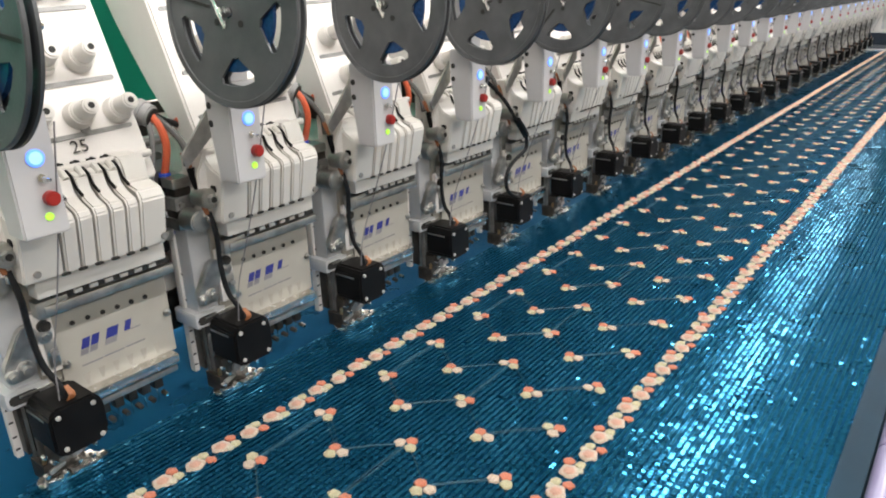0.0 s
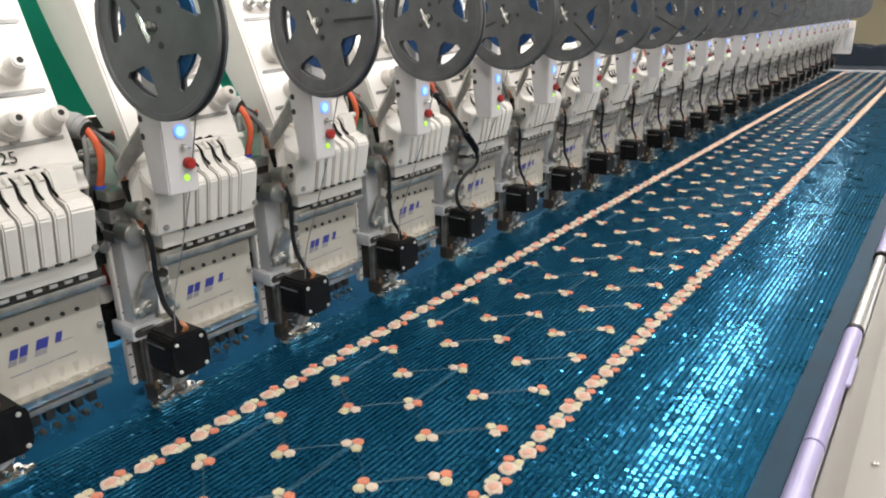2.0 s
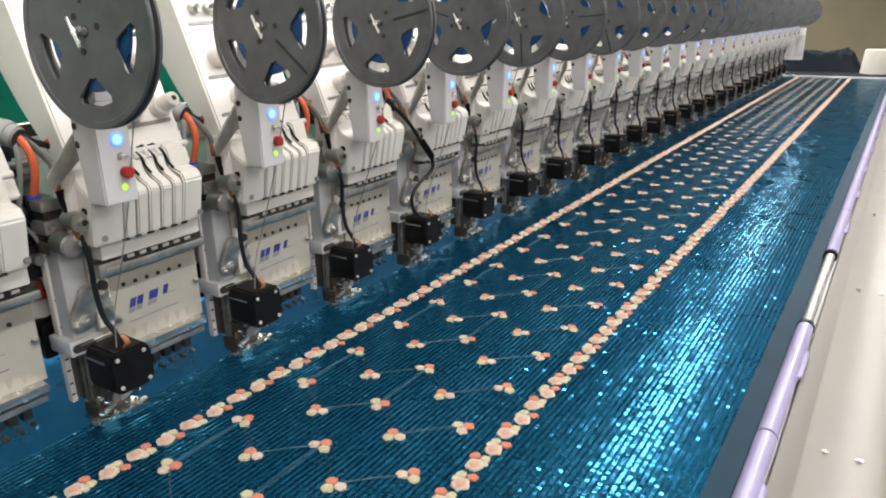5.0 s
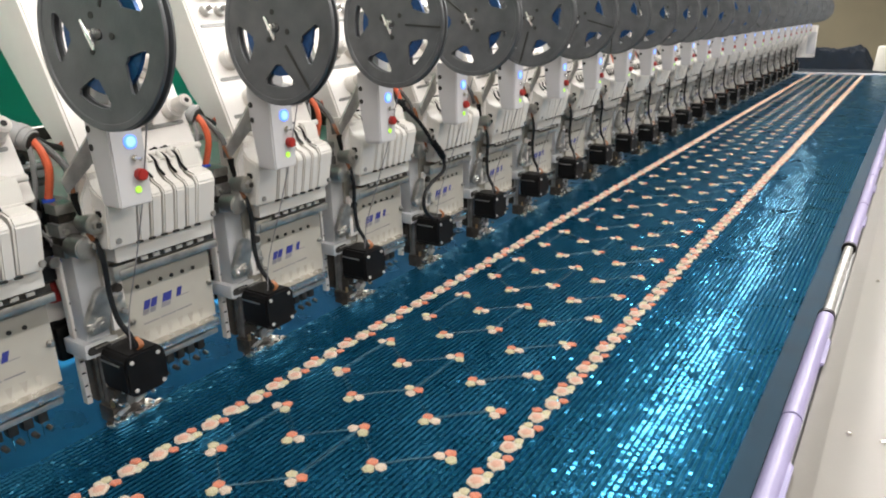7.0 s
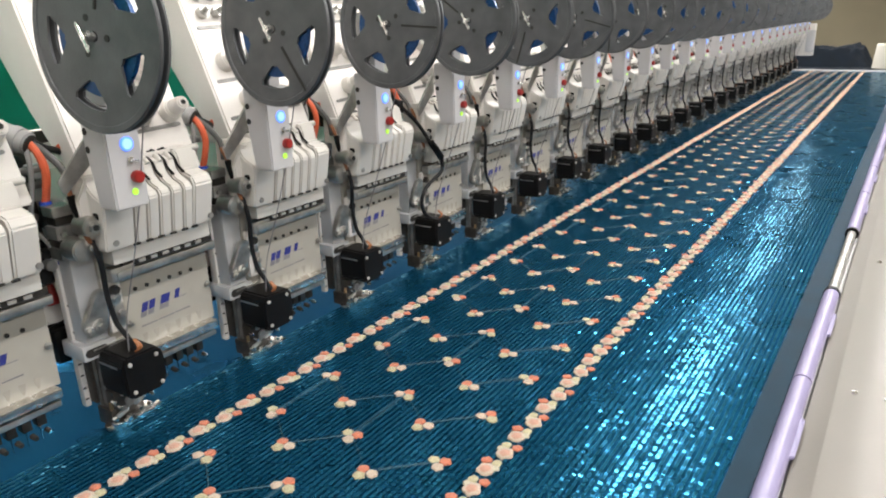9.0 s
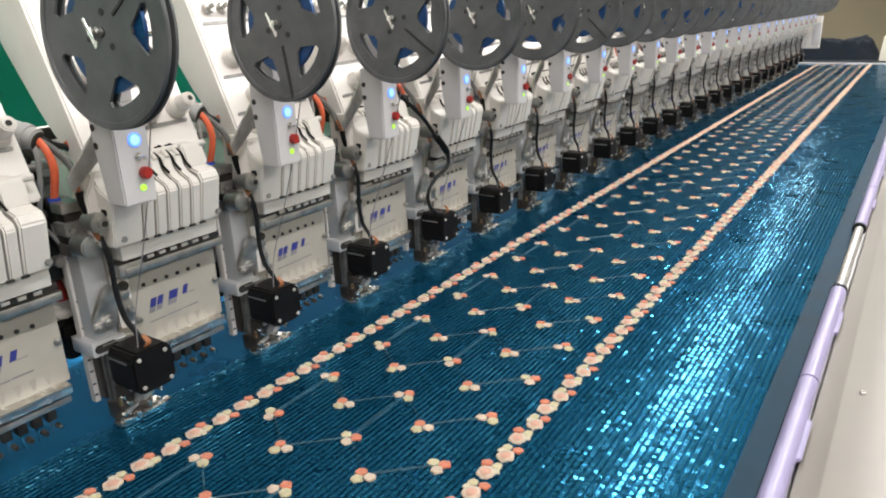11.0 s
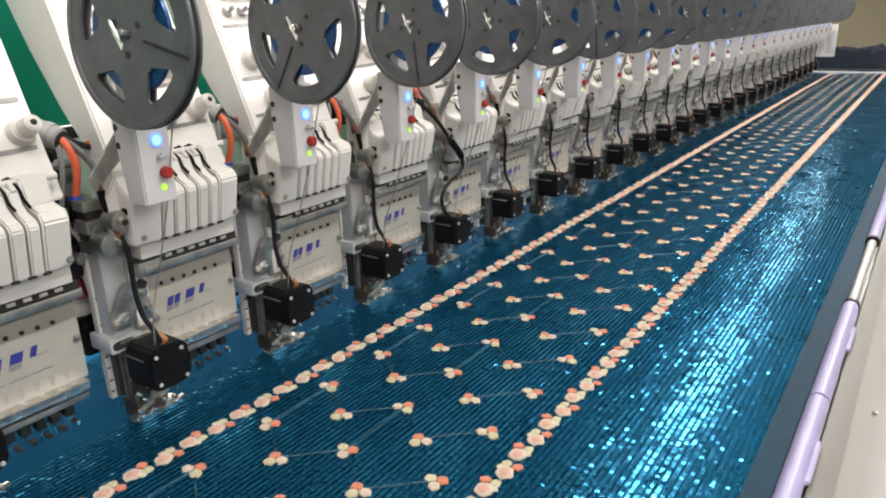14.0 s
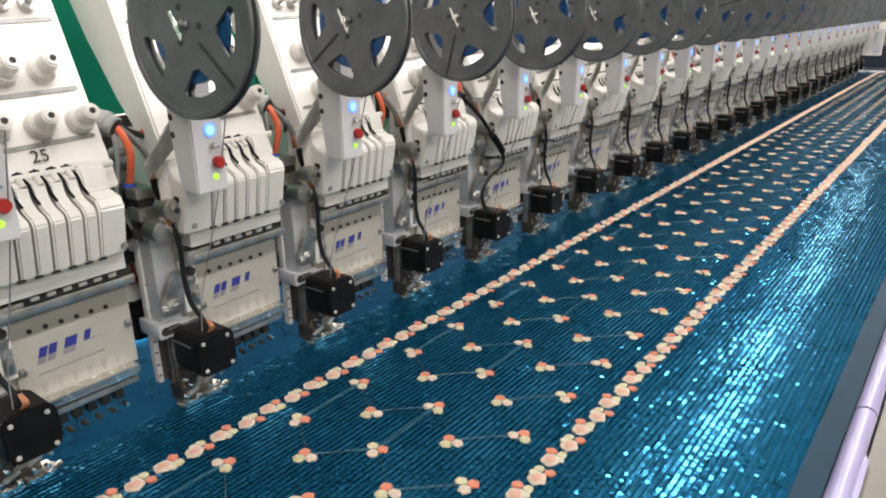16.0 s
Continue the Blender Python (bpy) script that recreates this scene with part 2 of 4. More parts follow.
# ---- the room ----
tagged(link("floor", add_box(B(), -4, 5, -4, 14.0, -0.1, 0, 0), FLOOR), "dull olive-brown concrete factory floor", "floor", kind="structure")
tagged(link("ceiling", add_box(B(), -4.1, 5.1, -4.1, 14.1, 3.3, 3.4, 0), CEIL), "plain off-white ceiling", "ceiling", kind="structure")
# the unseen west wall is kept pale to reflect light into the satin
for nm, bx in (("wall_north", (-4, 5, 14.0, 14.15)), ("wall_south", (-4, 5, -4.15, -4)), ("wall_west", (-4.15, -4, -4, 14.0)), ("wall_east", (5, 5.15, -4, 14.0))):
    tagged(link(nm, add_box(B(), *bx, 0, 3.3, 0), CEIL if nm == "wall_west" else WALL), "plain plastered wall", "wall", kind="structure")

# ---- machine stand, table and beam ----
stand = tagged(new("machine_table"), "long grey machine table under the fabric", "machine table")
part("tabletop", add_box(B(), -0.62, 0.80, -1.6, 7.7, 0.80, 0.836, 0.003), TABLE, stand)
for y in (-1.2, 0.9, 3.0, 5.1, 7.2):
    for x in (-0.5, 0.68):
        part("leg", add_box(B(), x - 0.04, x + 0.04, y - 0.04, y + 0.04, 0, 0.80, 0.004), TABLE, stand)

beam = tagged(new("machine_beam"), "white steel beam behind the row of heads", "machine beam")
part("girder", add_box(B(), -0.62, -0.40, -1.5, 6.35, 1.10, 1.20, 0.006), WHITE, beam)
part("rear_rail", add_box(B(), -0.60, -0.515, -1.5, 6.35, 0.836, 0.885, 0.008), WHITE, beam, "low white rail behind the fabric")
for y in (-1.3, 6.2):
    part("column", add_box(B(), -0.60, -0.42, y - 0.09, y + 0.09, 0.885, 1.10, 0.006), WHITE, beam)
part("lower_panel", add_box(B(), -0.502, -0.487, -1.5, 6.35, 1.20, 1.222, 0.003), DARKMET, beam, "dark oily strip above the beam")
part("back_panel", add_box(B(), -0.50, -0.485, -1.5, 6.35, 1.225, 1.80, 0.004), GREEN, beam, "green painted panel behind the thread boards")

# ---- one sewing head ----
NEEDLES = [0.041 + 0.0188 * i for i in range(6)]


def sequin_reel(head):
    """Spoked spool; its axis is its own y."""
    R, seg = 0.101, 60

    def flange(y0, y1):
        bm = B()

        def loop(pts):
            v = [bm.verts.new((a, y1, b)) for a, b in pts]
            return [bm.edges.new((v[i], v[(i + 1) % len(v)])) for i in range(len(v))]

        def polar(r, deg):
            return (r * math.cos(radians(deg)), r * math.sin(radians(deg)))

        edges = loop([polar(R, 6 * i) for i in range(seg)]) + loop([polar(0.006, 30 * i) for i in range(12)])
        for k in range(5):
            c = 36 + 72 * k
            pts = [polar(0.047, c - 5), polar(0.048, c), polar(0.047, c + 5), polar(0.071, c + 21)]
            pts += [polar(0.0768, c + d) for d in (19, 13, 6.5, 0, -6.5, -13, -19)] + [polar(0.071, c - 21)]
            edges += loop(pts)
        bmesh.ops.triangle_fill(bm, use_beauty=True, edges=edges)
        ext = bmesh.ops.extrude_face_region(bm, geom=bm.faces[:])
        bmesh.ops.translate(bm, verts=[v for v in ext["geom"] if isinstance(v, bmesh.types.BMVert)], vec=(0, y0 - y1, 0))
        bmesh.ops.recalc_face_normals(bm, faces=bm.faces[:])
        return bm

    reel = part("sequin_reel", flange(-0.003, 0.0), REEL, head, "dark grey plastic five-spoke sequin reel")
    part("back_flange", flange(0.006, 0.009), REEL, reel)
    part("rim_lip", add_ring(B(), 0.0925, 0.1008, -0.0042, -0.0029), REEL, reel)
    # coil of sequins between the flanges
    bm = B()
    pr = ((0.026, 0.0006), (0.062, 0.0006), (0.062, 0.0055), (0.026, 0.0055))
    rings = []
    for r, y in pr:
        rings.append([bm.verts.new((r * math.cos(2 * math.pi * i / 40), y, r * math.sin(2 * math.pi * i / 40))) for i in range(40)])
    for a, b in zip(rings, rings[1:] + rings[:1]):
        for i in range(40):
            bm.faces.new((a[i], a[(i + 1) % 40], b[(i + 1) % 40], b[i]))
    bmesh.ops.recalc_face_normals(bm, faces=bm.faces[:])
    part("sequin_coil", bm, COIL, reel, "coil of blue sequins on its tape")
    # slit, pin holes and hub nut on the face
    bm = B()
    add_box(bm, 0.028, 0.0965, -0.0046, -0.0028, -0.0016, 0.0016, 0)
    part("slit", bm, HOLE, reel)
    for a in (40, 160, 280):
        part("pin_hole", add_cyl(B(), (0.021 * math.cos(radians(a)), -0.0038, 0.021 * math.sin(radians(a))), (0.021 * math.cos(radians(a)), -0.0025, 0.021 * math.sin(radians(a))), 0.0038, seg=10), HOLE, reel)
    return reel


def sewing_head():
    head = tagged(new("sewing_machine"), "white embroidery machine unit with sequin reel and control panel", "sewing machine", "row of embroidery machines")
    # arm that carries the head
    part("arm", add_box(B(), -0.42, -0.165, -0.005, 0.150, 1.02, 1.17, 0.006), WHITE, head)
    # needle case: cover of separate ribs with slots between
    prof = [(-0.064, 1.112), (-0.052, 1.172), (-0.056, 1.180), (-0.072, 1.187), (-0.082, 1.196), (-0.086, 1.210), (-0.098, 1.216), (-0.14, 1.214), (-0.14, 1.112)]
    ys = [-0.014, 0.031, 0.050, 0.069, 0.088, 0.107, 0.124]
    for a, b in zip(ys, ys[1:]):
        part("cover_rib", add_prism(B(), prof, a, b - 0.0030, 0.0020), COVER, head)
    cap = [(-0.066, 1.112), (-0.052, 1.174), (-0.058, 1.186), (-0.080, 1.192), (-0.084, 1.214), (-0.090, 1.222), (-0.14, 1.222), (-0.14, 1.112)]
    part("cover_end", add_prism(B(), cap, 0.124, 0.156, 0.0025), COVER, head)
    # near-black core paints in the shade between the ribs
    part("rib_gap_shade", add_box(B(), -0.138, -0.075, -0.012, 0.150, 1.1135, 1.180, 0.001), HOLE, head, "dark core for the shade between the cover ribs")
    for y in (0.0, 0.1515):
        part("cover_screw", add_cyl(B(), (-0.066, y, 1.122), (-0.060, y, 1.122), 0.0042, seg=12, bev=0.0006), DULL, head)
    # thread take-up levers
    for y in ys[1:]:
        bm = B()
        add_tube(bm, [(-0.124, y - 0.001, 1.205), (-0.114, y - 0.001, 1.222), (-0.100, y - 0.0015, 1.2175), (-0.0875, y - 0.001, 1.2105), (-0.0825, y - 0.001, 1.2005), (-0.072, y, 1.1915)], 0.0019, 6, steps=4)
        add_cyl(bm, (-0.116, y - 0.0045, 1.217), (-0.116, y + 0.0045, 1.217), 0.0050, seg=10)
        part("take_up_lever", bm, BLACK, head, "dark metal thread lever")
        # added hump for the stepped top of the rib beside each lever
        part("rib_hump", add_tube(B(), [(-0.112, y - 0.0075, 1.214), (-0.098, y - 0.0075, 1.2165), (-0.087, y - 0.0075, 1.209)], 0.0042, 8, steps=3), COVER, head, "white rounded hump of a stepped rib top")
        part("rib_slot", add_box(B(), -0.0655, -0.0618, y - 0.0055, y + 0.0035, 1.1112, 1.1140, 0), HOLE, head)
    # needle case below the cover
    part("needle_case", add_box(B(), -0.15, -0.1125, -0.004, 0.160, 0.945, 1.112, 0.002), PLATE, head)
    part("upper_strip", add_box(B(), -0.10, -0.076, 0.000, 0.156, 1.088, 1.1125, 0.002), COVER, head)
    # thread guide rail with small eyelets
    part("guide_rail", add_box(B(), -0.104, -0.086, 0.008, 0.170, 1.062, 1.074, 0.002), STEEL, head, "polished steel guide rail")
    part("guide_bracket", add_box(B(), -0.106, -0.088, 0.0, 0.036, 1.060, 1.080, 0.002), STEEL, head)
    part("guide_shelf", add_box(B(), -0.102, -0.090, 0.02, 0.168, 1.075, 1.086, 0.001), DARKMET, head, "dark thread guide strip")
    for y in NEEDLES:
        part("eyelet", add_box(B(), -0.0910, -0.0872, y + 0.0025, y + 0.0125, 1.0775, 1.0825, 0.0009), COVER, head)
    # face plate
    plate = part("face_plate", add_box(B(), -0.1115, -0.1075, 0.018, 0.166, 0.945, 1.061, 0.0015), PLATE, head, "cream face plate with a blue mark")
    part("side_plate", add_box(B(), -0.112, -0.104, -0.004, 0.019, 0.985, 1.064, 0.002), WHITE, head)
    FX = -0.1064
    for y in NEEDLES:
        part("face_hole", add_cyl(B(), (FX - 0.001, y, 1.0355 - (y - 0.04) * 0.01), (FX + 0.0006, y, 1.0355 - (y - 0.04) * 0.01), 0.0030, seg=12), HOLE, plate)
    # plain shapes of the mark: slanted blocks in blue over grey
    def mark(outlines, mat, nm, lab=""):
        bm = B()
        for o in outlines:
            add_slab(bm, o, "x", FX - 0.0012, FX - 0.0008)
        part(nm, bm, mat, plate, lab)

    z0, zm, z1 = 0.9905, 0.9985, 1.0115

    def slanted(y, w, lo, hi, lean):
        """A bar that leans with its height."""
        return [(y + lean * (lo - z0), lo), (y + w + lean * (lo - z0), lo), (y + w + lean * (hi - z0), hi), (y + lean * (hi - z0), hi)]

    for y, w in ((0.0420, 0.0098), (0.0538, 0.0095), (0.0730, 0.0150), (0.0970, 0.0080)):
        lift = (y - 0.06) * 0.04
        mark([slanted(y, w, zm + lift, z1 + lift, 0.32)], BLUEINK, "blue_mark")
        if y < 0.09:
            mark([slanted(y, w, z0 + lift, zm - 0.0006 + lift, 0.32)], GREYINK, "grey_mark")
    mark([slanted(0.0980, 0.0220, zm + 0.0002, zm + 0.0014, 0.3)], GREYINK, "grey_mark")
    mark([[(0.0415 + a, 0.9776 + a * 0.02), (0.0415 + a + 0.026, 0.9778 + a * 0.02), (0.0415 + a + 0.026, 0.9758 + a * 0.02), (0.0415 + a, 0.9756 + a * 0.02)] for a in (0, 0.0285, 0.057)], GREYINK, "caption_bar")
    for y in NEEDLES:
        mark([[(y - 0.001, 0.9655), (y + 0.008, 0.9655), (y + 0.0048, 0.951), (y + 0.0022, 0.951)]], FAINT, "needle_sign")
    for y, z in ((0.1600, 1.003), (0.0235, 0.988)):
        bm = B()
        add_cyl(bm, (FX - 0.001, y, z), (FX + 0.003, y, z), 0.0048, seg=12, bev=0.0008)
        add_cyl(bm, (FX + 0.003, y, z), (FX + 0.007, y, z), 0.0026, seg=8)
        part("plate_screw", bm, STEEL, plate)
    # lower needle rail
    part("lower_rail", add_box(B(), -0.108, -0.090, 0.014, 0.158, 0.934, 0.947, 0.002), CHROME, head, "polished steel lower rail")
    for i in range(9):
        y = 0.030 + 0.0145 * i
        part("rail_notch", add_box(B(), -0.1076, -0.1040, y, y + 0.0085, 0.9447, 0.9462, 0), HOLE, head)
    part("lower_bar", add_box(B(), -0.112, -0.094, 0.020, 0.156, 0.921, 0.930, 0.002), STEEL, head)
    part("rail_backing", add_box(B(), -0.135, -0.104, 0.016, 0.158, 0.922, 0.945, 0.001), DULL, head)
    for i, y in enumerate(NEEDLES):
        dz = 0.0
        bm = B()
        add_cyl(bm, (-0.122, y, 0.895 + dz), (-0.122, y, 0.925), 0.0032, seg=10)
        add_box(bm, -0.128, -0.113, y - 0.006, y + 0.006, 0.897 + dz, 0.911 + dz, 0.001)
        clamp = part("needle_clamp", bm, DARKMET, head, "dark needle clamp")
        part("clamp_screw", add_cyl(B(), (-0.114, y + 0.003, 0.889 + dz), (-0.104, y + 0.004, 0.887 + dz), 0.0040, 0.0034, 10, bev=0.0006), DARKMET if i < 5 else CHROME, clamp)
        part("needle", add_cyl(B(), (-0.122, y, 0.872 + dz), (-0.122, y, 0.897 + dz), 0.0006, 0.0011, 6), CHROME, clamp)
    # dark linkage bar, fittings and small black casting between the heads
    part("linkage_bar", add_box(B(), -0.215, -0.160, 0.150, 0.246, 1.062, 1.108, 0.003), RUBBER, head, "dark oily linkage bar")
    for y in (0.178, 0.206):
        part("linkage_nut", add_cyl(B(), (-0.161, y, 1.090), (-0.146, y, 1.090), 0.0075, seg=12, bev=0.001), STEEL, head)
    part("shaft_guard", add_box(B(), -0.345, -0.235, 0.150, 0.252, 1.105, 1.232, 0.004), DARKMET, head, "dark oily drive box between two units")
    part("gap_plate", add_box(B(), -0.215, -0.175, 0.158, 0.214, 1.112, 1.160, 0.003), DULL, head)
    for y, z, r in ((0.172, 1.146, 0.0085), (0.200, 1.128, 0.007), (0.206, 1.154, 0.006)):
        part("gap_bolt", add_cyl(B(), (-0.176, y, z), (-0.164, y, z), r, seg=12, bev=0.001), STEEL, head)
    for x, z in ((-0.205, 1.188), (-0.190, 1.212)):
        part("drive_rod", add_cyl(B(), (x, 0.150, z), (x, 0.246, z), 0.0055, seg=10, bev=0.0008), DULL, head)
    part("gap_hose", add_tube(B(), [(-0.20, 0.165, 1.225), (-0.176, 0.178, 1.205), (-0.165, 0.190, 1.17), (-0.168, 0.196, 1.12)], 0.0048, 8), RUBBER, head)
    part("gap_hose", add_tube(B(), [(-0.21, 0.185, 1.225), (-0.186, 0.196, 1.21), (-0.172, 0.206, 1.18), (-0.176, 0.212, 1.11)], 0.0038, 8), RUBBER, head)
    part("hook_housing", add_box(B(), -0.300, -0.200, 0.010, 0.120, 0.955, 1.020, 0.014), WHITE, head, "white rounded lower housing")
    part("black_casting", add_box(B(), -0.235, -0.172, -0.050, -0.004, 0.938, 0.990, 0.006), BLACK, head)
    # side column
    part("side_column", add_box(B(), -0.168, -0.118, -0.036, 0.010, 0.958, 1.118, 0.004), GREYMET, head, "grey metal side column")
    part("column_edge", add_box(B(), -0.158, -0.146, -0.040, -0.032, 0.874, 1.098, 0.0012), WHITE, head, "narrow white upright strip")
    part("slide_plate", add_box(B(), -0.154, -0.132, -0.032, -0.010, 0.880, 0.957, 0.0015), DARKMET, head, "dark steel slide plate")
    part("slide_edge", add_box(B(), -0.133, -0.128, -0.0275, -0.0245, 0.868, 0.957, 0.0006), STEEL, head)
    for z in (0.885, 0.902, 0.922, 0.940):
        part("strip_mark", add_box(B(), -0.1465, -0.1455, -0.0395, -0.0345, z, z + 0.0025, 0), HOLE, head)
    for z in (1.03, 0.99):
        part("edge_screw", add_cyl(B(), (-0.147, -0.035, z), (-0.1445, -0.035, z), 0.0022, seg=8), HOLE, head)
    part("column_foot", add_box(B(), -0.165, -0.112, -0.046, 0.004, 0.955, 0.978, 0.003), GREYMET, head)
    part("foot_slot", add_slab(B(), capsule((-0.037, 0.966), (-0.016, 0.966), 0.0062, 0.0062), "x", -0.1125, -0.1112), HOLE, head)
    part("slide_post", add_box(B(), -0.140, -0.122, -0.022, -0.010, 0.866, 0.96, 0.002), DULL, head)
    part("slide_bar", add_box(B(), -0.122, -0.116, -0.010, -0.004, 0.88, 0.96, 0.001), STEEL, head)
    # crank link with its bolts
    part("crank_link", add_slab(B(), capsule((-0.010, 1.040), (-0.025, 1.006), 0.012, 0.0165), "x", -0.114, -0.103, bev=0.0015), STEEL, head, "worn steel crank link")
    for y, z, r in ((-0.036, 1.000, 0.0075), (-0.021, 1.003, 0.0100), (0.006, 1.034, 0.0085)):
        bm = B()
        add_cyl(bm, (-0.106, y, z), (-0.098, y, z), r, seg=16, bev=0.0012)
        add_cyl(bm, (-0.098, y, z), (-0.0945, y, z), r * 0.55, seg=6)
        part("link_bolt", bm, STEEL, head)
    part("link_knob", add_cyl(B(), (-0.112, 0.008, 1.046), (-0.098, 0.008, 1.046), 0.0075, seg=18, bev=0.0015), DARKMET, head, "dark round knob on the link")
    part("link_plate", add_box(B(), -0.112, -0.101, 0.004, 0.0175, 0.992, 1.026, 0.0015), STEEL, head)
    part("link_nut", add_cyl(B(), (-0.101, 0.011, 1.012), (-0.095, 0.011, 1.012), 0.0048, seg=6, bev=0.0005), DULL, head)
    # clamp with hub above the column
    bm = B()
    add_cyl(bm, (-0.120, -0.029, 1.116), (-0.087, -0.029, 1.116), 0.0155, seg=20, bev=0.002)
    part("cable_hub", bm, STEEL, head)
    part("hub_bolt", add_cyl(B(), (-0.086, -0.020, 1.119), (-0.079, -0.020, 1.119), 0.006, seg=6, bev=0.0006), CHROME, head)
    bm = B()
    add_cyl(bm, (-0.10, -0.021, 1.148), (-0.070, -0.021, 1.148), 0.0135, seg=18, bev=0.0015)
    add_cyl(bm, (-0.070, -0.021, 1.148), (-0.064, -0.021, 1.148), 0.0068, seg=6)
    part("pivot_bolt", bm, STEEL, head, "round steel pivot bolt")
    part("bolt_socket", add_cyl(B(), (-0.0642, -0.021, 1.148), (-0.0634, -0.021, 1.148), 0.0044, seg=6), HOLE, head)
    part("pivot_plate", add_slab(B(), [(-0.026, 1.120), (0.0, 1.112), (0.006, 1.16), (0.004, 1.206), (-0.010, 1.211), (-0.027, 1.182)], "x", -0.100, -0.084, bev=0.002), WHITE, head)
    part("knurled_knob", add_cyl(B(), (-0.078, -0.008, 1.160), (-0.066, -0.008, 1.160), 0.0075, seg=14, bev=0.001), BLACK, head)
    for z0, z1, grow, m in ((1.158, 1.172, 0.0, STEEL), (1.146, 1.158, -0.003, DARKMET), (1.128, 1.146, 0.001, DULL), (1.116, 1.128, -0.002, DARKMET), (1.100, 1.116, 0.0, STEEL)):
        part("valve_block", add_box(B(), -0.148, -0.120 + grow, -0.043 - grow, -0.015, z0, z1, 0.002), m, head)
    for z in (1.136, 1.108):
        part("valve_bolt", add_cyl(B(), (-0.121, -0.036, z), (-0.114, -0.036, z), 0.0042, seg=6, bev=0.0005), STEEL, head)
    # sequin feeder drive
    bm = B()
    add_slab(bm, [(-0.029, 0.912), (-0.020, 0.9035), (0.024, 0.9035), (0.034, 0.913), (0.034, 0.954), (0.025, 0.9665), (-0.021, 0.9665), (-0.029, 0.957)], "x", -0.112, -0.052, bev=0.0028)
    motor = part("feeder_motor", bm, BLACK, head, "black box-shaped sequin feeder motor")
    for y, z in ((-0.0185, 0.956), (0.0215, 0.956), (0.0245, 0.912), (-0.0175, 0.914)):
        part("motor_screw", add_cyl(B(), (-0.0535, y, z), (-0.0495, y, z), 0.0030, seg=12, bev=0.0009), SCREW, motor)
    part("motor_seam", add_box(B(), -0.108, -0.066, -0.0298, -0.0284, 0.9500, 0.9525, 0), STEEL, motor)
    part("motor_strap", add_box(B(), -0.116, -0.110, -0.032, 0.030, 0.9675, 0.9700, 0.0005), STEEL, motor, "bright sheet edge behind the motor")
    # sequin feeder foot
    foot = part("feeder_foot", add_box(B(), -0.135, -0.100, -0.031, -0.023, BED + 0.004, BED + 0.030, 0.002), DARKMET, head, "shiny steel sequin feeder foot")
    part("foot_plate", add_slab(B(), [(-0.105 + q, p) for p, q in capsule((-0.026, 0.0), (0.022, 0.0), 0.014, 0.017)], "z", BED + 0.0032, BED + 0.0075, bev=0.0008), CHROME, foot, "rounded polished shoe of the foot")
    part("foot_core", add_box(B(), -0.121, -0.101, -0.024, 0.020, BED + 0.012, BED + 0.056, 0.003), DARKMET, foot, "oily dark feeder mechanism")
    for y, z in ((-0.016, 0.020), (0.012, 0.028), (-0.004, 0.050)):
        part("foot_link", add_slab(B(), capsule((y - 0.007, BED + z), (y + 0.007, BED + z + 0.004), 0.0035, 0.0028), "x", -0.100, -0.096, bev=0.0006), STEEL, foot)
    part("foot_tongue", add_box(B(), -0.112, -0.082, -0.006, 0.030, BED + 0.009, BED + 0.016, 0.002), CHROME, foot)
    part("foot_lever", add_box(B(), -0.120, -0.100, -0.012, 0.026, BED + 0.026, BED + 0.034, 0.002, turn=pose(0, 0, 0, 14, 0, 0)), DULL, foot)
    part("foot_block", add_box(B(), -0.128, -0.104, -0.012, 0.010, BED + 0.014, BED + 0.056, 0.002), BLACK, foot)
    part("foot_arm", add_cyl(B(), (-0.108, 0.012, BED + 0.012), (-0.104, 0.034, BED + 0.052), 0.0035, seg=8), STEEL, foot)
    part("foot_frame", add_box(B(), -0.124, -0.108, -0.020, 0.026, BED + 0.040, BED + 0.058, 0.002), DARKMET, foot, "dark oily frame of the foot")
    part("foot_cam", add_cyl(B(), (-0.112, 0.000, BED + 0.034), (-0.098, 0.000, BED + 0.034), 0.0085, seg=16, bev=0.001), DULL, foot)
    part("foot_spring", add_cyl(B(), (-0.106, -0.026, BED + 0.012), (-0.106, -0.026, BED + 0.040), 0.0030, seg=10, bev=0.0006), BRASS, foot)
    part("foot_toe", add_slab(B(), [(-0.036, BED + 0.003), (-0.010, BED + 0.003), (-0.014, BED + 0.012), (-0.034, BED + 0.015)], "x", -0.100, -0.088, bev=0.0012), CHROME, foot)
    part("foot_blade", add_box(B(), -0.098, -0.086, 0.008, 0.040, BED + 0.010, BED + 0.0125, 0.0008, turn=pose(0, 0, 0, 8, 0, 0)), CHROME, foot)
    for y, z, r in ((-0.032, 0.022, 0.0042), (-0.022, 0.036, 0.0036), (-0.012, 0.014, 0.0044), (0.006, 0.022, 0.0034), (0.022, 0.020, 0.004), (0.028, 0.034, 0.0034), (-0.030, 0.048, 0.0036)):
        part("foot_screw", add_cyl(B(), (-0.094, y, BED + z), (-0.086, y, BED + z), r * 0.8, seg=10, bev=0.0008), CHROME, foot)
    # side cylinder with red knob, behind the column
    bm = B()
    add_cyl(bm, (-0.260, -0.036, 1.010), (-0.185, -0.036, 1.014), 0.026, 0.022, 20, bev=0.004)
    part("bobbin_cylinder", bm, COVER, head, "white rounded actuator body")
    part("actuator_block", add_box(B(), -0.215, -0.180, -0.056, -0.018, 0.960, 0.996, 0.003), BLACK, head)
    bm = B()
    add_cyl(bm, (-0.185, -0.036, 1.026), (-0.185, -0.036, 1.054), 0.010, 0.005, 12)
    part("red_knob", bm, RED, head, "small red plastic knob")
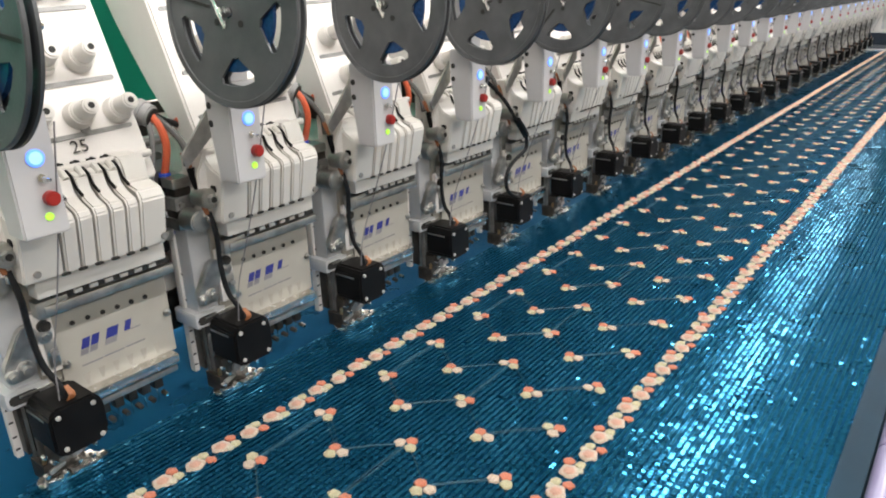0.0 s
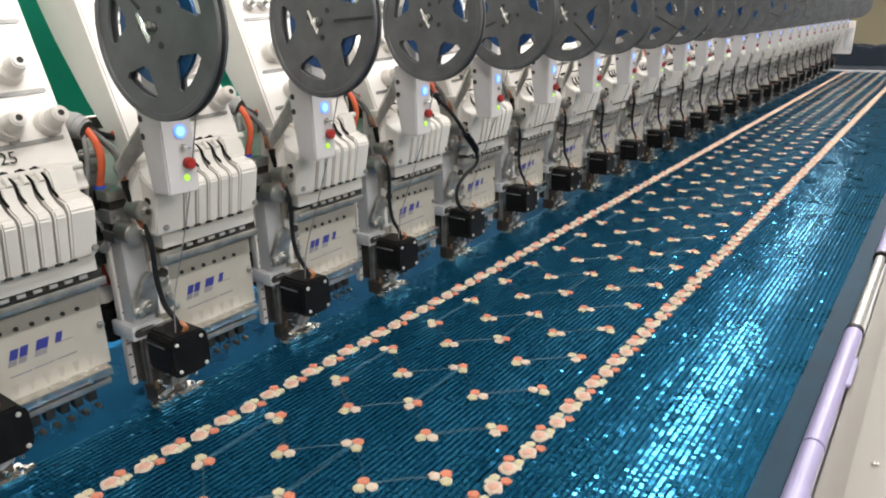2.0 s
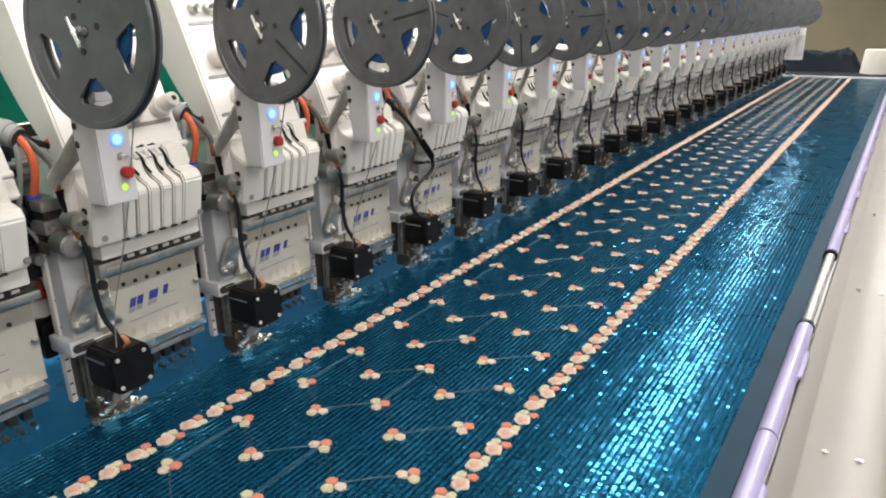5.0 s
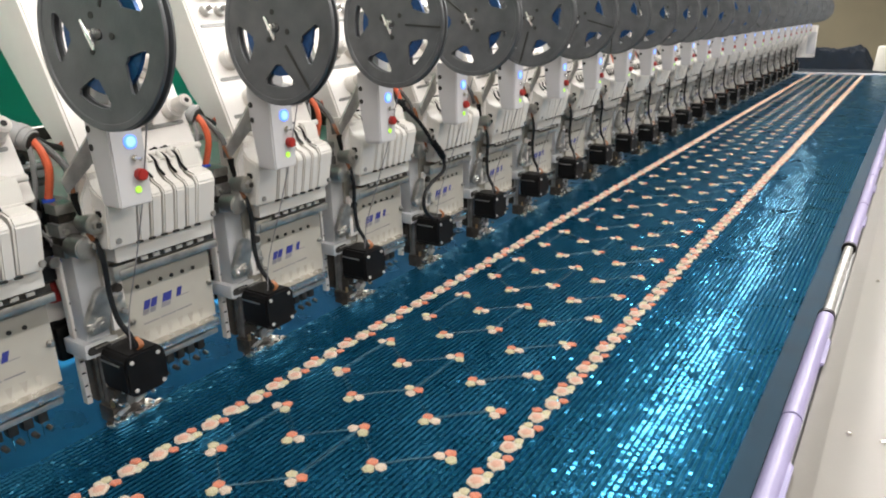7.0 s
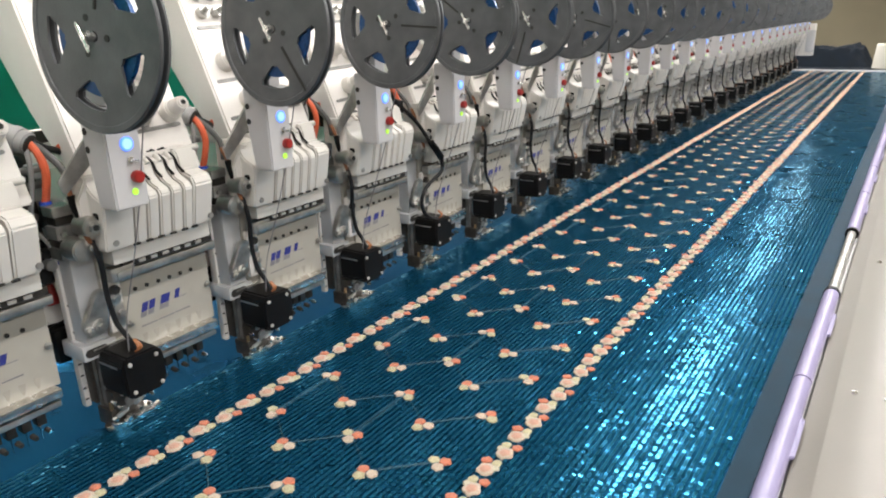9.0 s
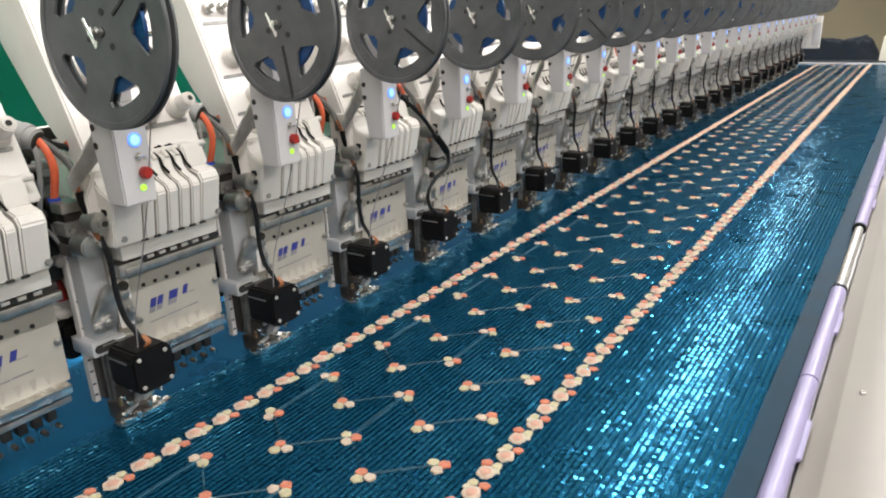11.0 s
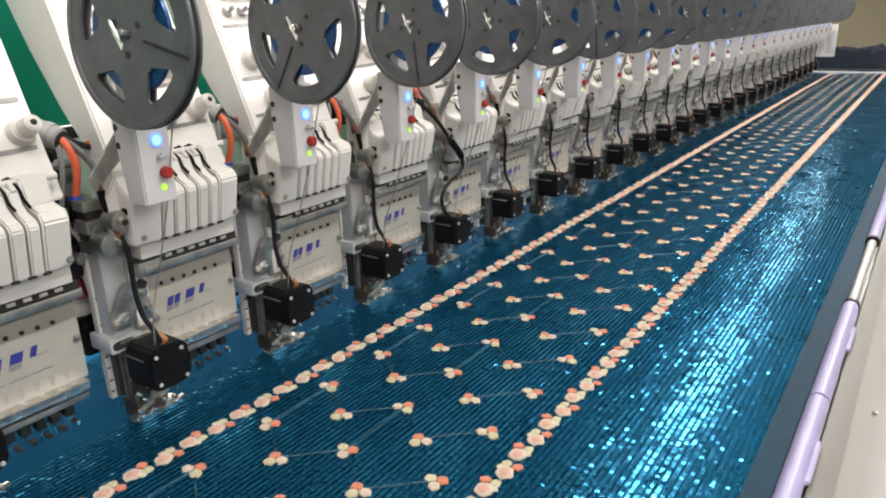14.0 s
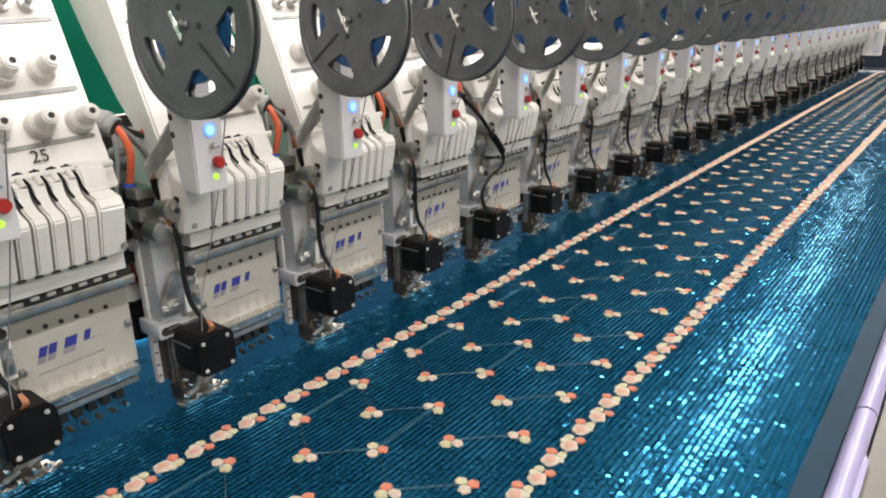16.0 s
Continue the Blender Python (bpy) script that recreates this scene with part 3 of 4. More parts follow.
    part("air_fitting", add_cyl(B(), (-0.160, -0.040, 1.090), (-0.145, -0.028, 1.093), 0.0065, seg=10), BLUEFIT, head, "blue air fitting")
    # cable to the drive, wires, hoses
    part("motor_cable", add_tube(B(), [(-0.082, -0.020, 1.128), (-0.078, -0.016, 1.095), (-0.082, -0.014, 1.05), (-0.080, -0.010, 1.01), (-0.072, -0.002, 0.985), (-0.070, 0.002, 0.962)], 0.0037, 8), RUBBER, head, "black motor cable")
    for o in (0, 0.0028, 0.0056):
        part("wire", add_tube(B(), [(-0.104, -0.034 + o, 1.208), (-0.100, -0.031 + o, 1.196), (-0.096, -0.028 + o * 0.5, 1.184)], 0.0013, 6), COPPER, head, "orange wire")
        part("wire", add_tube(B(), [(-0.092, -0.023 + o * 0.5, 1.155), (-0.082, -0.029 + o, 1.140), (-0.080, -0.025 + o * 0.6, 1.126)], 0.0014, 6), COPPER, head, "orange wire")
        part("wire", add_tube(B(), [(-0.066, -0.003 + o, 0.962), (-0.060, 0.002 + o, 0.972), (-0.068, 0.002 + o * 0.5, 0.982)], 0.0013, 6), COPPER, head)
    part("wire_sleeve", add_tube(B(), [(-0.097, -0.027, 1.188), (-0.094, -0.026, 1.172), (-0.092, -0.021, 1.153)], 0.0056, 8), BLACK, head, "black shrink sleeve on the wires")
    # plastic conduits and hoses beside the thread board
    bm = B()
    add_cyl(bm, (-0.192, -0.056, 1.269), (-0.152, -0.037, 1.251), 0.0150, seg=18, bev=0.002)
    add_cyl(bm, (-0.172, -0.0465, 1.260), (-0.160, -0.0408, 1.2546), 0.0168, seg=18, bev=0.002)
    part("conduit", bm, GREYPVC, head, "grey plastic conduit end")
    part("conduit_mouth", add_cyl(B(), (-0.1524, -0.0372, 1.2512), (-0.1510, -0.0365, 1.2505), 0.0122, seg=16), HOLE, head)
    part("conduit", add_cyl(B(), (-0.232, -0.060, 1.230), (-0.196, -0.037, 1.217), 0.014, seg=16, bev=0.002), RUBBER, head, "dark conduit end")
    part("hose", add_tube(B(), [(-0.154, -0.036, 1.252), (-0.143, -0.033, 1.238), (-0.139, -0.031, 1.212), (-0.150, -0.034, 1.172)], 0.0052, 8), ORANGE, head, "orange hose")
    part("hose", add_tube(B(), [(-0.165, 0.004, 1.242), (-0.154, 0.014, 1.224), (-0.146, 0.019, 1.205), (-0.146, 0.022, 1.180)], 0.0050, 8), ORANGE, head, "orange hose")
    part("hose", add_tube(B(), [(-0.154, -0.034, 1.252), (-0.138, -0.024, 1.236), (-0.124, -0.015, 1.212), (-0.112, -0.022, 1.188)], 0.0046, 8), GREYDARK, head, "dark grey hose")
    part("hose", add_tube(B(), [(-0.154, -0.034, 1.254), (-0.152, -0.018, 1.243), (-0.162, 0.002, 1.235), (-0.176, 0.020, 1.224)], 0.0044, 8), RUBBER, head, "black hose")
    part("hose", add_tube(B(), [(-0.156, -0.041, 1.250), (-0.150, -0.043, 1.228), (-0.152, -0.046, 1.195), (-0.162, -0.052, 1.150)], 0.0034, 8), GREYPVC, head, "thin grey hose")
    part("hose", add_tube(B(), [(-0.158, -0.048, 1.135), (-0.150, -0.042, 1.120), (-0.148, -0.035, 1.100)], 0.0026, 6), GREYPVC, head)
    part("hose_fitting", add_cyl(B(), (-0.150, -0.034, 1.170), (-0.152, -0.037, 1.142), 0.0092, seg=12, bev=0.001), BLACK, head, "black push-in fitting")
    part("air_fitting", add_cyl(B(), (-0.150, -0.034, 1.176), (-0.150, -0.034, 1.1695), 0.0080, seg=14, bev=0.001), BLUEFIT, head, "blue release collar")
    part("gap_sheet", add_box(B(), -0.216, -0.208, -0.064, 0.003, 1.165, 1.216, 0.001), GREYMET, head, "grey sheet with a round rubber plug")
    part("rubber_plug", add_cyl(B(), (-0.209, -0.026, 1.192), (-0.203, -0.026, 1.192), 0.0125, seg=18, bev=0.002), RUBBER, head)
    # control panel box
    bm = B()
    add_prism(bm, [(0.0, 1.178), (0.0, 1.30), (-0.047, 1.30), (-0.046, 1.25), (-0.036, 1.178)], -0.026, 0.0185, 0.002)
    panel = part("control_panel", bm, PANEL, head, "pale control panel with lamp, switch and button")
    bm = B()
    add_cyl(bm, (-0.001, 0, 1.256), (0.0012, 0, 1.256), 0.0085, seg=20)
    lamp = part("status_lamp", bm, LEDBLUE, panel, "glowing blue indicator lamp")
    part("lamp_core", add_cyl(B(), (0.0012, 0, 1.256), (0.0020, 0, 1.256), 0.0062, seg=16), LEDCORE, lamp)
    bm = B()
    add_cyl(bm, (-0.001, 0.001, 1.2365), (0.003, 0.001, 1.2365), 0.0042, seg=6)
    add_cyl(bm, (0.003, 0.001, 1.2365), (0.010, 0.005, 1.2345), 0.0016, 0.0022, 8)
    part("toggle_switch", bm, CHROME, panel)
    part("push_button", add_cyl(B(), (-0.001, 0.0055, 1.2155), (0.0085, 0.0055, 1.2155), 0.0076, 0.0072, 18, bev=0.0012), RED, panel, "red push button")
    part("green_lamp", add_cyl(B(), (-0.001, 0.001, 1.1975), (0.0015, 0.001, 1.1975), 0.0042, seg=14, bev=0.0005), LEDGREEN, panel, "lit green indicator")
    # grey strap and reel bracket
    part("reel_strap", add_slab(B(), [(-0.0525, 1.212), (-0.047, 1.194), (0.009, 1.240), (0.007, 1.278)], "x", -0.075, -0.071, bev=0.0008), STEEL, head, "grey sheet-metal strap")
    # near-black discs stand for the shaded holes in the panel's side
    for y, z in ((-0.0268, 1.272), (-0.0268, 1.250)):
        part("panel_hole", add_cyl(B(), (-0.039, y, z), (-0.039, y + 0.002, z), 0.0045, seg=8), HOLE, head)
    part("reel_post", add_box(B(), -0.045, -0.006, -0.014, 0.012, 1.30, 1.40, 0.003), PANEL, head)
    part("reel_axle", add_cyl(B(), (0.0515, 0.010, 1.377), (0.0515, -0.060, 1.380), 0.0052, seg=12, bev=0.0008), CHROME, head)
    part("axle_clip", add_box(B(), 0.0495, 0.0540, -0.061, -0.058, 1.362, 1.396, 0.001, turn=pose(0, 0, 0, 0, -28, 0)), CHROME, head, "bent wire axle clip")
    part("axle_bracket", add_box(B(), -0.02, 0.046, -0.002, 0.012, 1.366, 1.390, 0.002), PANEL, head)
    # sequin tape from the reel to the feeder
    part("sequin_tape", add_tube(B(), [(0.020, 0.016, 1.290), (-0.010, 0.010, 1.18), (-0.036, 0.004, 1.10), (-0.062, -0.004, 1.02), (-0.070, -0.006, 0.966)], 0.0009, 5), GREYINK, head)
    # thread tension board with knobs
    zf = lambda z: -0.112 - 0.40 * (z - 1.2)
    prof = [(zf(1.185), 1.185), (zf(1.56), 1.56), (zf(1.56) - 0.125, 1.56), (zf(1.44) - 0.112, 1.44), (zf(1.36) - 0.098, 1.36), (zf(1.28) - 0.074, 1.28), (zf(1.22) - 0.046, 1.22), (zf(1.19) - 0.020, 1.19), (zf(1.185) - 0.006, 1.185)]
    board = part("tension_board", add_prism(B(), prof, 0.004, 0.182, 0.003), WHITE, head, "white sloping thread tension board")
    nrm = Vector((1, 0, 0.40)).normalized()

    def on_board(y, z, d=0.0):
        return Vector((zf(z), y, z)) + d * nrm

    for z, cols in ((1.268, (0.062, 0.112, 0.160)), (1.330, (0.045, 0.093, 0.137))):
        for y in cols:
            bm = B()
            add_cyl(bm, on_board(y, z), on_board(y, z, 0.018), 0.0175, 0.015, 20, bev=0.002)
            add_cyl(bm, on_board(y, z, 0.018), on_board(y, z, 0.043), 0.012, 0.0095, 20, bev=0.002)
            knob = part("tension_knob", bm, COVER, board, "white thread tension knob")
            part("knob_bore", add_cyl(B(), on_board(y, z, 0.0425), on_board(y, z, 0.0438), 0.0038, seg=10), HOLE, knob)
    for z in (1.246, 1.303, 1.385):
        part("board_slot", add_slab(B(), capsule((0.02, z - 0.002), (0.170, z + 0.004), 0.0028, 0.0028), "x", -0.001, 0.0015), DULL, board).matrix_basis = Matrix.Translation((zf(z), 0, z)) @ pose(0, 0, 0, 0, -21.8, 0) @ Matrix.Translation((0, 0, -z))
    for y in (0.06, 0.115):
        part("board_screw", add_cyl(B(), on_board(y, 1.2525), on_board(y, 1.2525, 0.003), 0.006, seg=10), DULL, board)
    for z in (1.405, 1.432):
        for y in (0.035, 0.063, 0.091, 0.119, 0.147):
            bm = B()
            add_cyl(bm, on_board(y, z), on_board(y, z, 0.012), 0.0095, seg=14, bev=0.001)
            add_cyl(bm, on_board(y, z, 0.012), on_board(y, z, 0.024), 0.004, seg=8)
            part("guide_roller", bm, STEEL, board)
    part("thread_rod", add_cyl(B(), (-0.102, 0.020, 1.2175), (-0.102, 0.174, 1.2175), 0.0048, seg=12, bev=0.001), COVER, head, "pale thread guide rod")
    part("rod_plate", add_box(B(), -0.150, -0.125, 0.010, 0.168, 1.150, 1.190, 0.002), WHITE, head)
    for y in ys[1:]:
        part("thread_peg", add_cyl(B(), (-0.118, y + 0.012, 1.201), (-0.110, y + 0.012, 1.199), 0.0042, seg=10), BLACK, head)
    sequin_reel(head)
    return head


def head_number(head):
    """Hand-written 25 on the board of the first head in view."""
    cu = bpy.data.curves.new("head_number", "FONT")
    cu.body, cu.size, cu.extrude = "25", 0.021, 0.0002
    tmp = bpy.data.objects.new("tmp", cu)
    me = bpy.data.meshes.new_from_object(tmp)
    bpy.data.objects.remove(tmp)
    me.materials.append(HOLE)
    ob = new("head_number", me)
    ob.parent = head
    ob.matrix_basis = pose(-0.112 - 0.4 * 0.026 + 0.0015, 0.090, 1.2295, 90 - 21.8, 0, 90)
    ob["label"] = "handwritten number on the board"


first = sewing_head()
first.matrix_basis = Matrix.Translation((0, -PITCH, 0))
HEADS = [first] + [copy_thing(first, Matrix.Translation((0, PITCH * k, 0))) for k in range(0, 25)]
head_number(first)



def loose_lead(head):
    """One unit whose motor lead hangs out in front in a stiff loop."""
    for ob in list(head.children):
        if ob.name.split(".")[0] in ("motor_cable", "wire_sleeve"):
            bpy.data.objects.remove(ob)
    part("lead", add_tube(B(), [(-0.100, -0.094, 1.232), (-0.080, -0.045, 1.180), (-0.062, -0.018, 1.128)], 0.0042, 8), RUBBER, head, "stiff black lead")
    part("lead", add_cyl(B(), (-0.100, -0.094, 1.232), (-0.118, -0.045, 1.222), 0.0038, seg=8), RUBBER, head)
    part("lead_plug", add_tube(B(), [(-0.063, -0.022, 1.137), (-0.060, -0.006, 1.118), (-0.060, 0.010, 1.100)], 0.0078, 8), BLACK, head, "black lead connector")
    part("lead_loop", add_tube(B(), [(-0.060, 0.012, 1.098), (-0.060, 0.010, 1.070), (-0.060, -0.038, 1.052), (-0.062, -0.062, 1.030), (-0.064, -0.060, 1.000), (-0.066, -0.035, 0.976), (-0.068, -0.004, 0.964)], 0.0040, 8), RUBBER, head, "black lead loop")


loose_lead(HEADS[4])

# cover at the far end of the row
end = tagged(new("end_cover"), "white sheet-metal end cover after the last head", "end cover")
part("cover_box", add_box(B(), -0.45, 0.035, 6.10, 6.19, 1.0, 1.25, 0.004), WHITE, end)
part("cover_frame", add_box(B(), -0.02, 0.042, 6.085, 6.10, 1.03, 1.20, 0.002), PANEL, end)
part("cover_post", add_box(B(), -0.40, -0.30, 6.11, 6.17, 0.836, 1.0, 0.003), WHITE, end)

# ---- fabric in its frame ----
FAB0, FAB1 = -1.1, 6.34
fabric = tagged(new("sequin_fabric"), "teal fabric with sequin rows and embroidered coral flowers", "fabric")


def cloth_sheet():
    bm = B()
    xs = [-0.50 + 1.205 * i / 60 for i in range(61)]
    ys = [FAB0 + (FAB1 - FAB0) * j / 220 for j in range(221)]
    grid = [[bm.verts.new((x, y, BED + 0.0003 * noise.noise((x * 6, y * 4, 0)) * (1 if x < 0.66 else 0.4))) for x in xs] for y in ys]
    for a, b in zip(grid, grid[1:]):
        for i in range(len(xs) - 1):
            bm.faces.new((a[i], a[i + 1], b[i + 1], b[i]))
    bmesh.ops.solidify(bm, geom=bm.faces[:], thickness=0.001)
    return bm


part("cloth", cloth_sheet(), CLOTH, fabric, "plain teal satin ground cloth")
part("selvage", add_box(B(), 0.652, 0.702, FAB0 + 0.002, FAB1 - 0.002, BED + 0.0018, BED + 0.0034, 0.0004), SELVAGE, fabric, "dull navy cloth edge")


def sequin_rows():
    rng = np.random.default_rng(3)
    row, step, r, K = 0.0085, 0.0055, 0.0030, 8
    xs = np.arange(-0.1095, 0.648, row)
    ys = np.arange(FAB0 + 0.02, FAB1 - 0.03, step)
    X, Y = np.meshgrid(xs, ys)
    X = X.ravel() + rng.normal(0, 0.0003, X.size)
    Y = Y.ravel() + rng.normal(0, 0.0005, Y.size)
    keep = rng.random(X.size) > 0.004
    X, Y = X[keep], Y[keep]
    n = X.size
    tilt = rng.choice((0.009, 0.024, 0.10), n, p=(0.36, 0.52, 0.12))
    nx, ny = rng.normal(0, 1, n) * tilt, rng.normal(0, 1, n) * tilt
    # each row leans a little its own way, and slow waves run through the cloth
    line = np.round((X + 0.1095) / row).astype(int)
    lean = rng.normal(0, 0.013, line.max() + 1)
    nx += lean[line] * (0.6 + 0.4 * np.sin(Y * 9.0 + line * 1.7)) + 0.009 * np.sin(Y * 13.0 + X * 21.0) * np.sin(X * 37.0 - Y * 5.0)
    ny += 0.012 * np.sin(Y * 17.0 + 2.0 * np.sin(X * 30.0))
    a = np.arange(K) * 2 * math.pi / K
    px, py = r * np.cos(a), r * np.sin(a)
    V = np.empty((n, K, 3))
    V[:, :, 0] = X[:, None] + px
    V[:, :, 1] = Y[:, None] + py
    V[:, :, 2] = BED + 0.0026 + 0.0002 * (np.arange(n) % 2)[:, None] - nx[:, None] * px - ny[:, None] * py
    me = bpy.data.meshes.new("sequin_layer")
    me.vertices.add(n * K)
    me.vertices.foreach_set("co", V.ravel())
    me.loops.add(n * K)
    me.loops.foreach_set("vertex_index", np.arange(n * K))
    me.polygons.add(n)
    me.polygons.foreach_set("loop_start", np.arange(n) * K)
    me.update(calc_edges=True)
    me.materials.append(SEQUIN)
    ob = new("sequin_layer", me)
    ob.parent = fabric
    tagged(ob, "rows of small shiny teal sequins", kind="stuff")


sequin_rows()


def lobe(w):
    return 1 + 0.11 * math.cos(5 * w + 0.4) * 0.75


def petal(bm, cx, cy, rx, ry, ang, mat, h=0.0003, z=BED + 0.0042):
    seg, c, s = 20, math.cos(ang), math.sin(ang)
    rings = []
    for k, (f, dz) in enumerate(((1.0, -0.0025), (0.95, h * 0.5), (0.6, h))):
        rings.append([bm.verts.new((cx + f * lobe(w) * (rx * math.cos(w) * c - ry * math.sin(w) * s), cy + f * lobe(w) * (rx * math.cos(w) * s + ry * math.sin(w) * c), z + dz)) for w in [2 * math.pi * i / seg for i in range(seg)]])
    fs = []
    for a, b in zip(rings, rings[1:]):
        for i in range(seg):
            fs.append(bm.faces.new((a[i], a[(i + 1) % seg], b[(i + 1) % seg], b[i])))
    fs.append(bm.faces.new(rings[-1]))
    for f in fs:
        f.material_index = mat


def motif(bm, kind, ox, oy):
    """Three petals: A coral at the back, B coral at the back right, C coral at the back left."""
    r = 0.0094
    spots = {
        "A": ((0.000, 0.0075, 0), (-0.0095, -0.0045, 1), (0.0085, -0.004, 2)),
        "B": ((0.0065, 0.0060, 0), (-0.0085, 0.0025, 2), (0.0030, -0.0085, 1)),
        "C": ((-0.0065, 0.0045, 0), (-0.0035, -0.0090, 2), (0.0090, 0.0010, 1)),
    }[kind]
    for dx, dy, mat in spots:
        petal(bm, ox + dx, oy + dy, r * 0.86, r * 0.80, 0, mat)


def border_flower(bm, flip, ox, oy):
    s = -1 if flip else 1
    petal(bm, ox, oy, 0.0115, 0.0125, 0, 1)
    petal(bm, ox, oy, 0.0070, 0.0078, 0, 4, 0.0003, BED + 0.0047)
    petal(bm, ox - s * 0.0065, oy + 0.0185, 0.0075, 0.0062, 0.5, 0)
    petal(bm, ox + s * 0.0085, oy + 0.0165, 0.0062, 0.0070, -0.4, 2)
    petal(bm, ox + s * 0.0110, oy + 0.0065, 0.0050, 0.0050, 0, 3)


FLOWER_MATS = [CORAL, CREAM, LIME, PALE, ROSE]


def flower_mesh(name, draw):
    bm = B()
    draw(bm)
    me = bpy.data.meshes.new(name)
    bm.to_mesh(me)
    bm.free()
    for m in FLOWER_MATS:
        me.materials.append(m)
    me.shade_smooth()
    return me


COLUMNS = ((0.066, -0.0625, "AB"), (0.137, 0.0115, "CC"), (0.202, 0.0735, "AB"), (0.271, 0.0205, "CC"), (0.339, 0.0835, "AB"))
PERIOD = 0.125


def motifs_on_cloth():
    meshes = {k: flower_mesh("flower_motif", lambda bm, k=k: motif(bm, k, 0, 0)) for k in "ABC"}
    rnd = random.Random(11)
    for ci, (x, y0, kinds) in enumerate(COLUMNS):
        n0 = math.ceil((FAB0 + 0.05 - y0) / PERIOD)
        n1 = math.floor((FAB1 - 0.05 - y0) / PERIOD)
        for n in range(n0, n1 + 1):
            # kinds change along the row; the first column starts with B at n = 0
            kind = kinds[(n + (1 if ci == 0 else 0)) % 2]
            y = y0 + n * PERIOD
            ob = new("flower_motif", meshes[kind])
            ob.parent = fabric
            ob.matrix_basis = pose(x + rnd.uniform(-0.001, 0.001), y + rnd.uniform(-0.0012, 0.0012), 0, 0, 0, rnd.uniform(-8, 8))
    bm_far = B()
    bmesh_l = [flower_mesh("border_flower", lambda bm, f=f: border_flower(bm, f, 0, 0)) for f in (0, 1)]
    pitch = PERIOD / 3
    for x, y0 in ((0.010, -0.070), (0.399, 0.144)):
        n0 = math.ceil((FAB0 + 0.03 - y0) / pitch)
        n1 = math.floor((FAB1 - 0.03 - y0) / pitch)
        for n in range(n0, n1 + 1):
            y = y0 + n * pitch
            if y < 4.6:
                ob = new("border_flower", bmesh_l[n % 2])
                ob.parent = fabric
                ob.matrix_basis = pose(x + (0.0025 if n % 2 else -0.0025), y, 0, 0, 0, rnd.uniform(-10, 10))
            else:
                border_flower(bm_far, n % 2, x + (0.0025 if n % 2 else -0.0025), y)
    ob = part("far_border", bm_far, FLOWER_MATS, fabric, "far part of the coral flower border")
    ob["kind"] = "stuff"


motifs_on_cloth()


def jump_threads():
    rnd = random.Random(5)
    bm = B()
    z = BED + 0.0036
    n_lo, n_hi = -8, 50

    def strand(a, b, w=0.0004):
        a, b = Vector((*a, z)), Vector((*b, z))
        d = (b - a).normalized()
        s = Vector((-d.y, d.x, 0)) * w
        mid = (a + b) / 2 + Vector((rnd.uniform(-0.003, 0.003), rnd.uniform(-0.003, 0.003), 0.0008))
        p = [a - s, a + s, mid + s, mid - s, b + s, b - s]
        v = [bm.verts.new(q) for q in p]
        t = [bm.verts.new(q + Vector((0, 0, 0.0008))) for q in (a, mid, b)]
        for f in ((v[0], v[3], t[1], t[0]), (v[1], t[0], t[1], v[2]), (v[3], v[5], t[2], t[1]), (v[2], t[1], t[2], v[4])):
            bm.faces.new(f)

    c = COLUMNS
    for n in range(n_lo, n_hi):
        at = lambda ci, k=0: (c[ci][0], c[ci][1] + (n + k) * PERIOD)
        if at(4, 1)[1] > FAB1 - 0.1 or at(0)[1] < FAB0 + 0.1:
            continue
        # chain across the panel, then the long runs along it
        for o in (0, 0.0022):
            strand((at(0, 1)[0], at(0, 1)[1] + o), (at(1)[0], at(1)[1] + o), 0.0004)
        for o in (0, 0.003):
            strand((at(1)[0], at(1)[1] + o), (at(2)[0], at(2)[1] + o))
        strand(at(2), at(3))
        for o in (0, 0.0035):
            strand((at(3)[0], at(3)[1] + o), (at(4)[0], at(4)[1] + o))
        run = 2 if n % 2 else 0
        for o in (-0.0016, 0.0004, 0.0024):
            a, b = at(run, 0), at(run, 1)
            strand((a[0] + o, a[1]), (b[0] + o * 0.6, b[1]), 0.0003)
    bmesh.ops.recalc_face_normals(bm, faces=bm.faces[:])
    ob = part("jump_threads", bm, JUMP, fabric, "loose pale jump threads between the flowers")
    ob["kind"] = "stuff"


jump_threads()

# frame that carries the fabric
rack = tagged(new("fabric_stretcher"), "long brushed aluminium fabric stretcher with lilac clips", "fabric stretcher")
RT = 0.868
part("rail", add_prism(B(), [(0.716, 0.838), (0.716, 0.858), (0.742, 0.8655), (0.747, RT), (0.826, RT), (0.831, 0.866), (0.831, 0.838)], FAB0, 6.5, 0.0012), ALU, rack, "brushed aluminium side rail")
part("clip_rod", add_cyl(B(), (0.700, FAB0, 0.862), (0.700, 6.45, 0.862), 0.0095, seg=16), STEEL, rack, "bare steel clip rod")
part("end_bar", add_box(B(), -0.50, 0.72, 6.345, 6.356, 0.838, 0.858, 0.002), PANEL, rack, "pale end bar")
for n in range(-2, 10):
    for x in (0.767, 0.8045):
        bm = B()
        y = 0.370 + 0.6235 * n
        add_cyl(bm, (x, y, RT - 0.001), (x, y, RT + 0.0035), 0.0046, 0.0036, 12, bev=0.0008)
        part("rivet", bm, CHROME, rack)
spans = [(-0.82, -0.42), (-0.42, -0.02), (-0.02, 0.375), (0.375, 0.765)] + [(1.222 + 0.40 * i, 1.222 + 0.40 * (i + 1)) for i in range(12)]
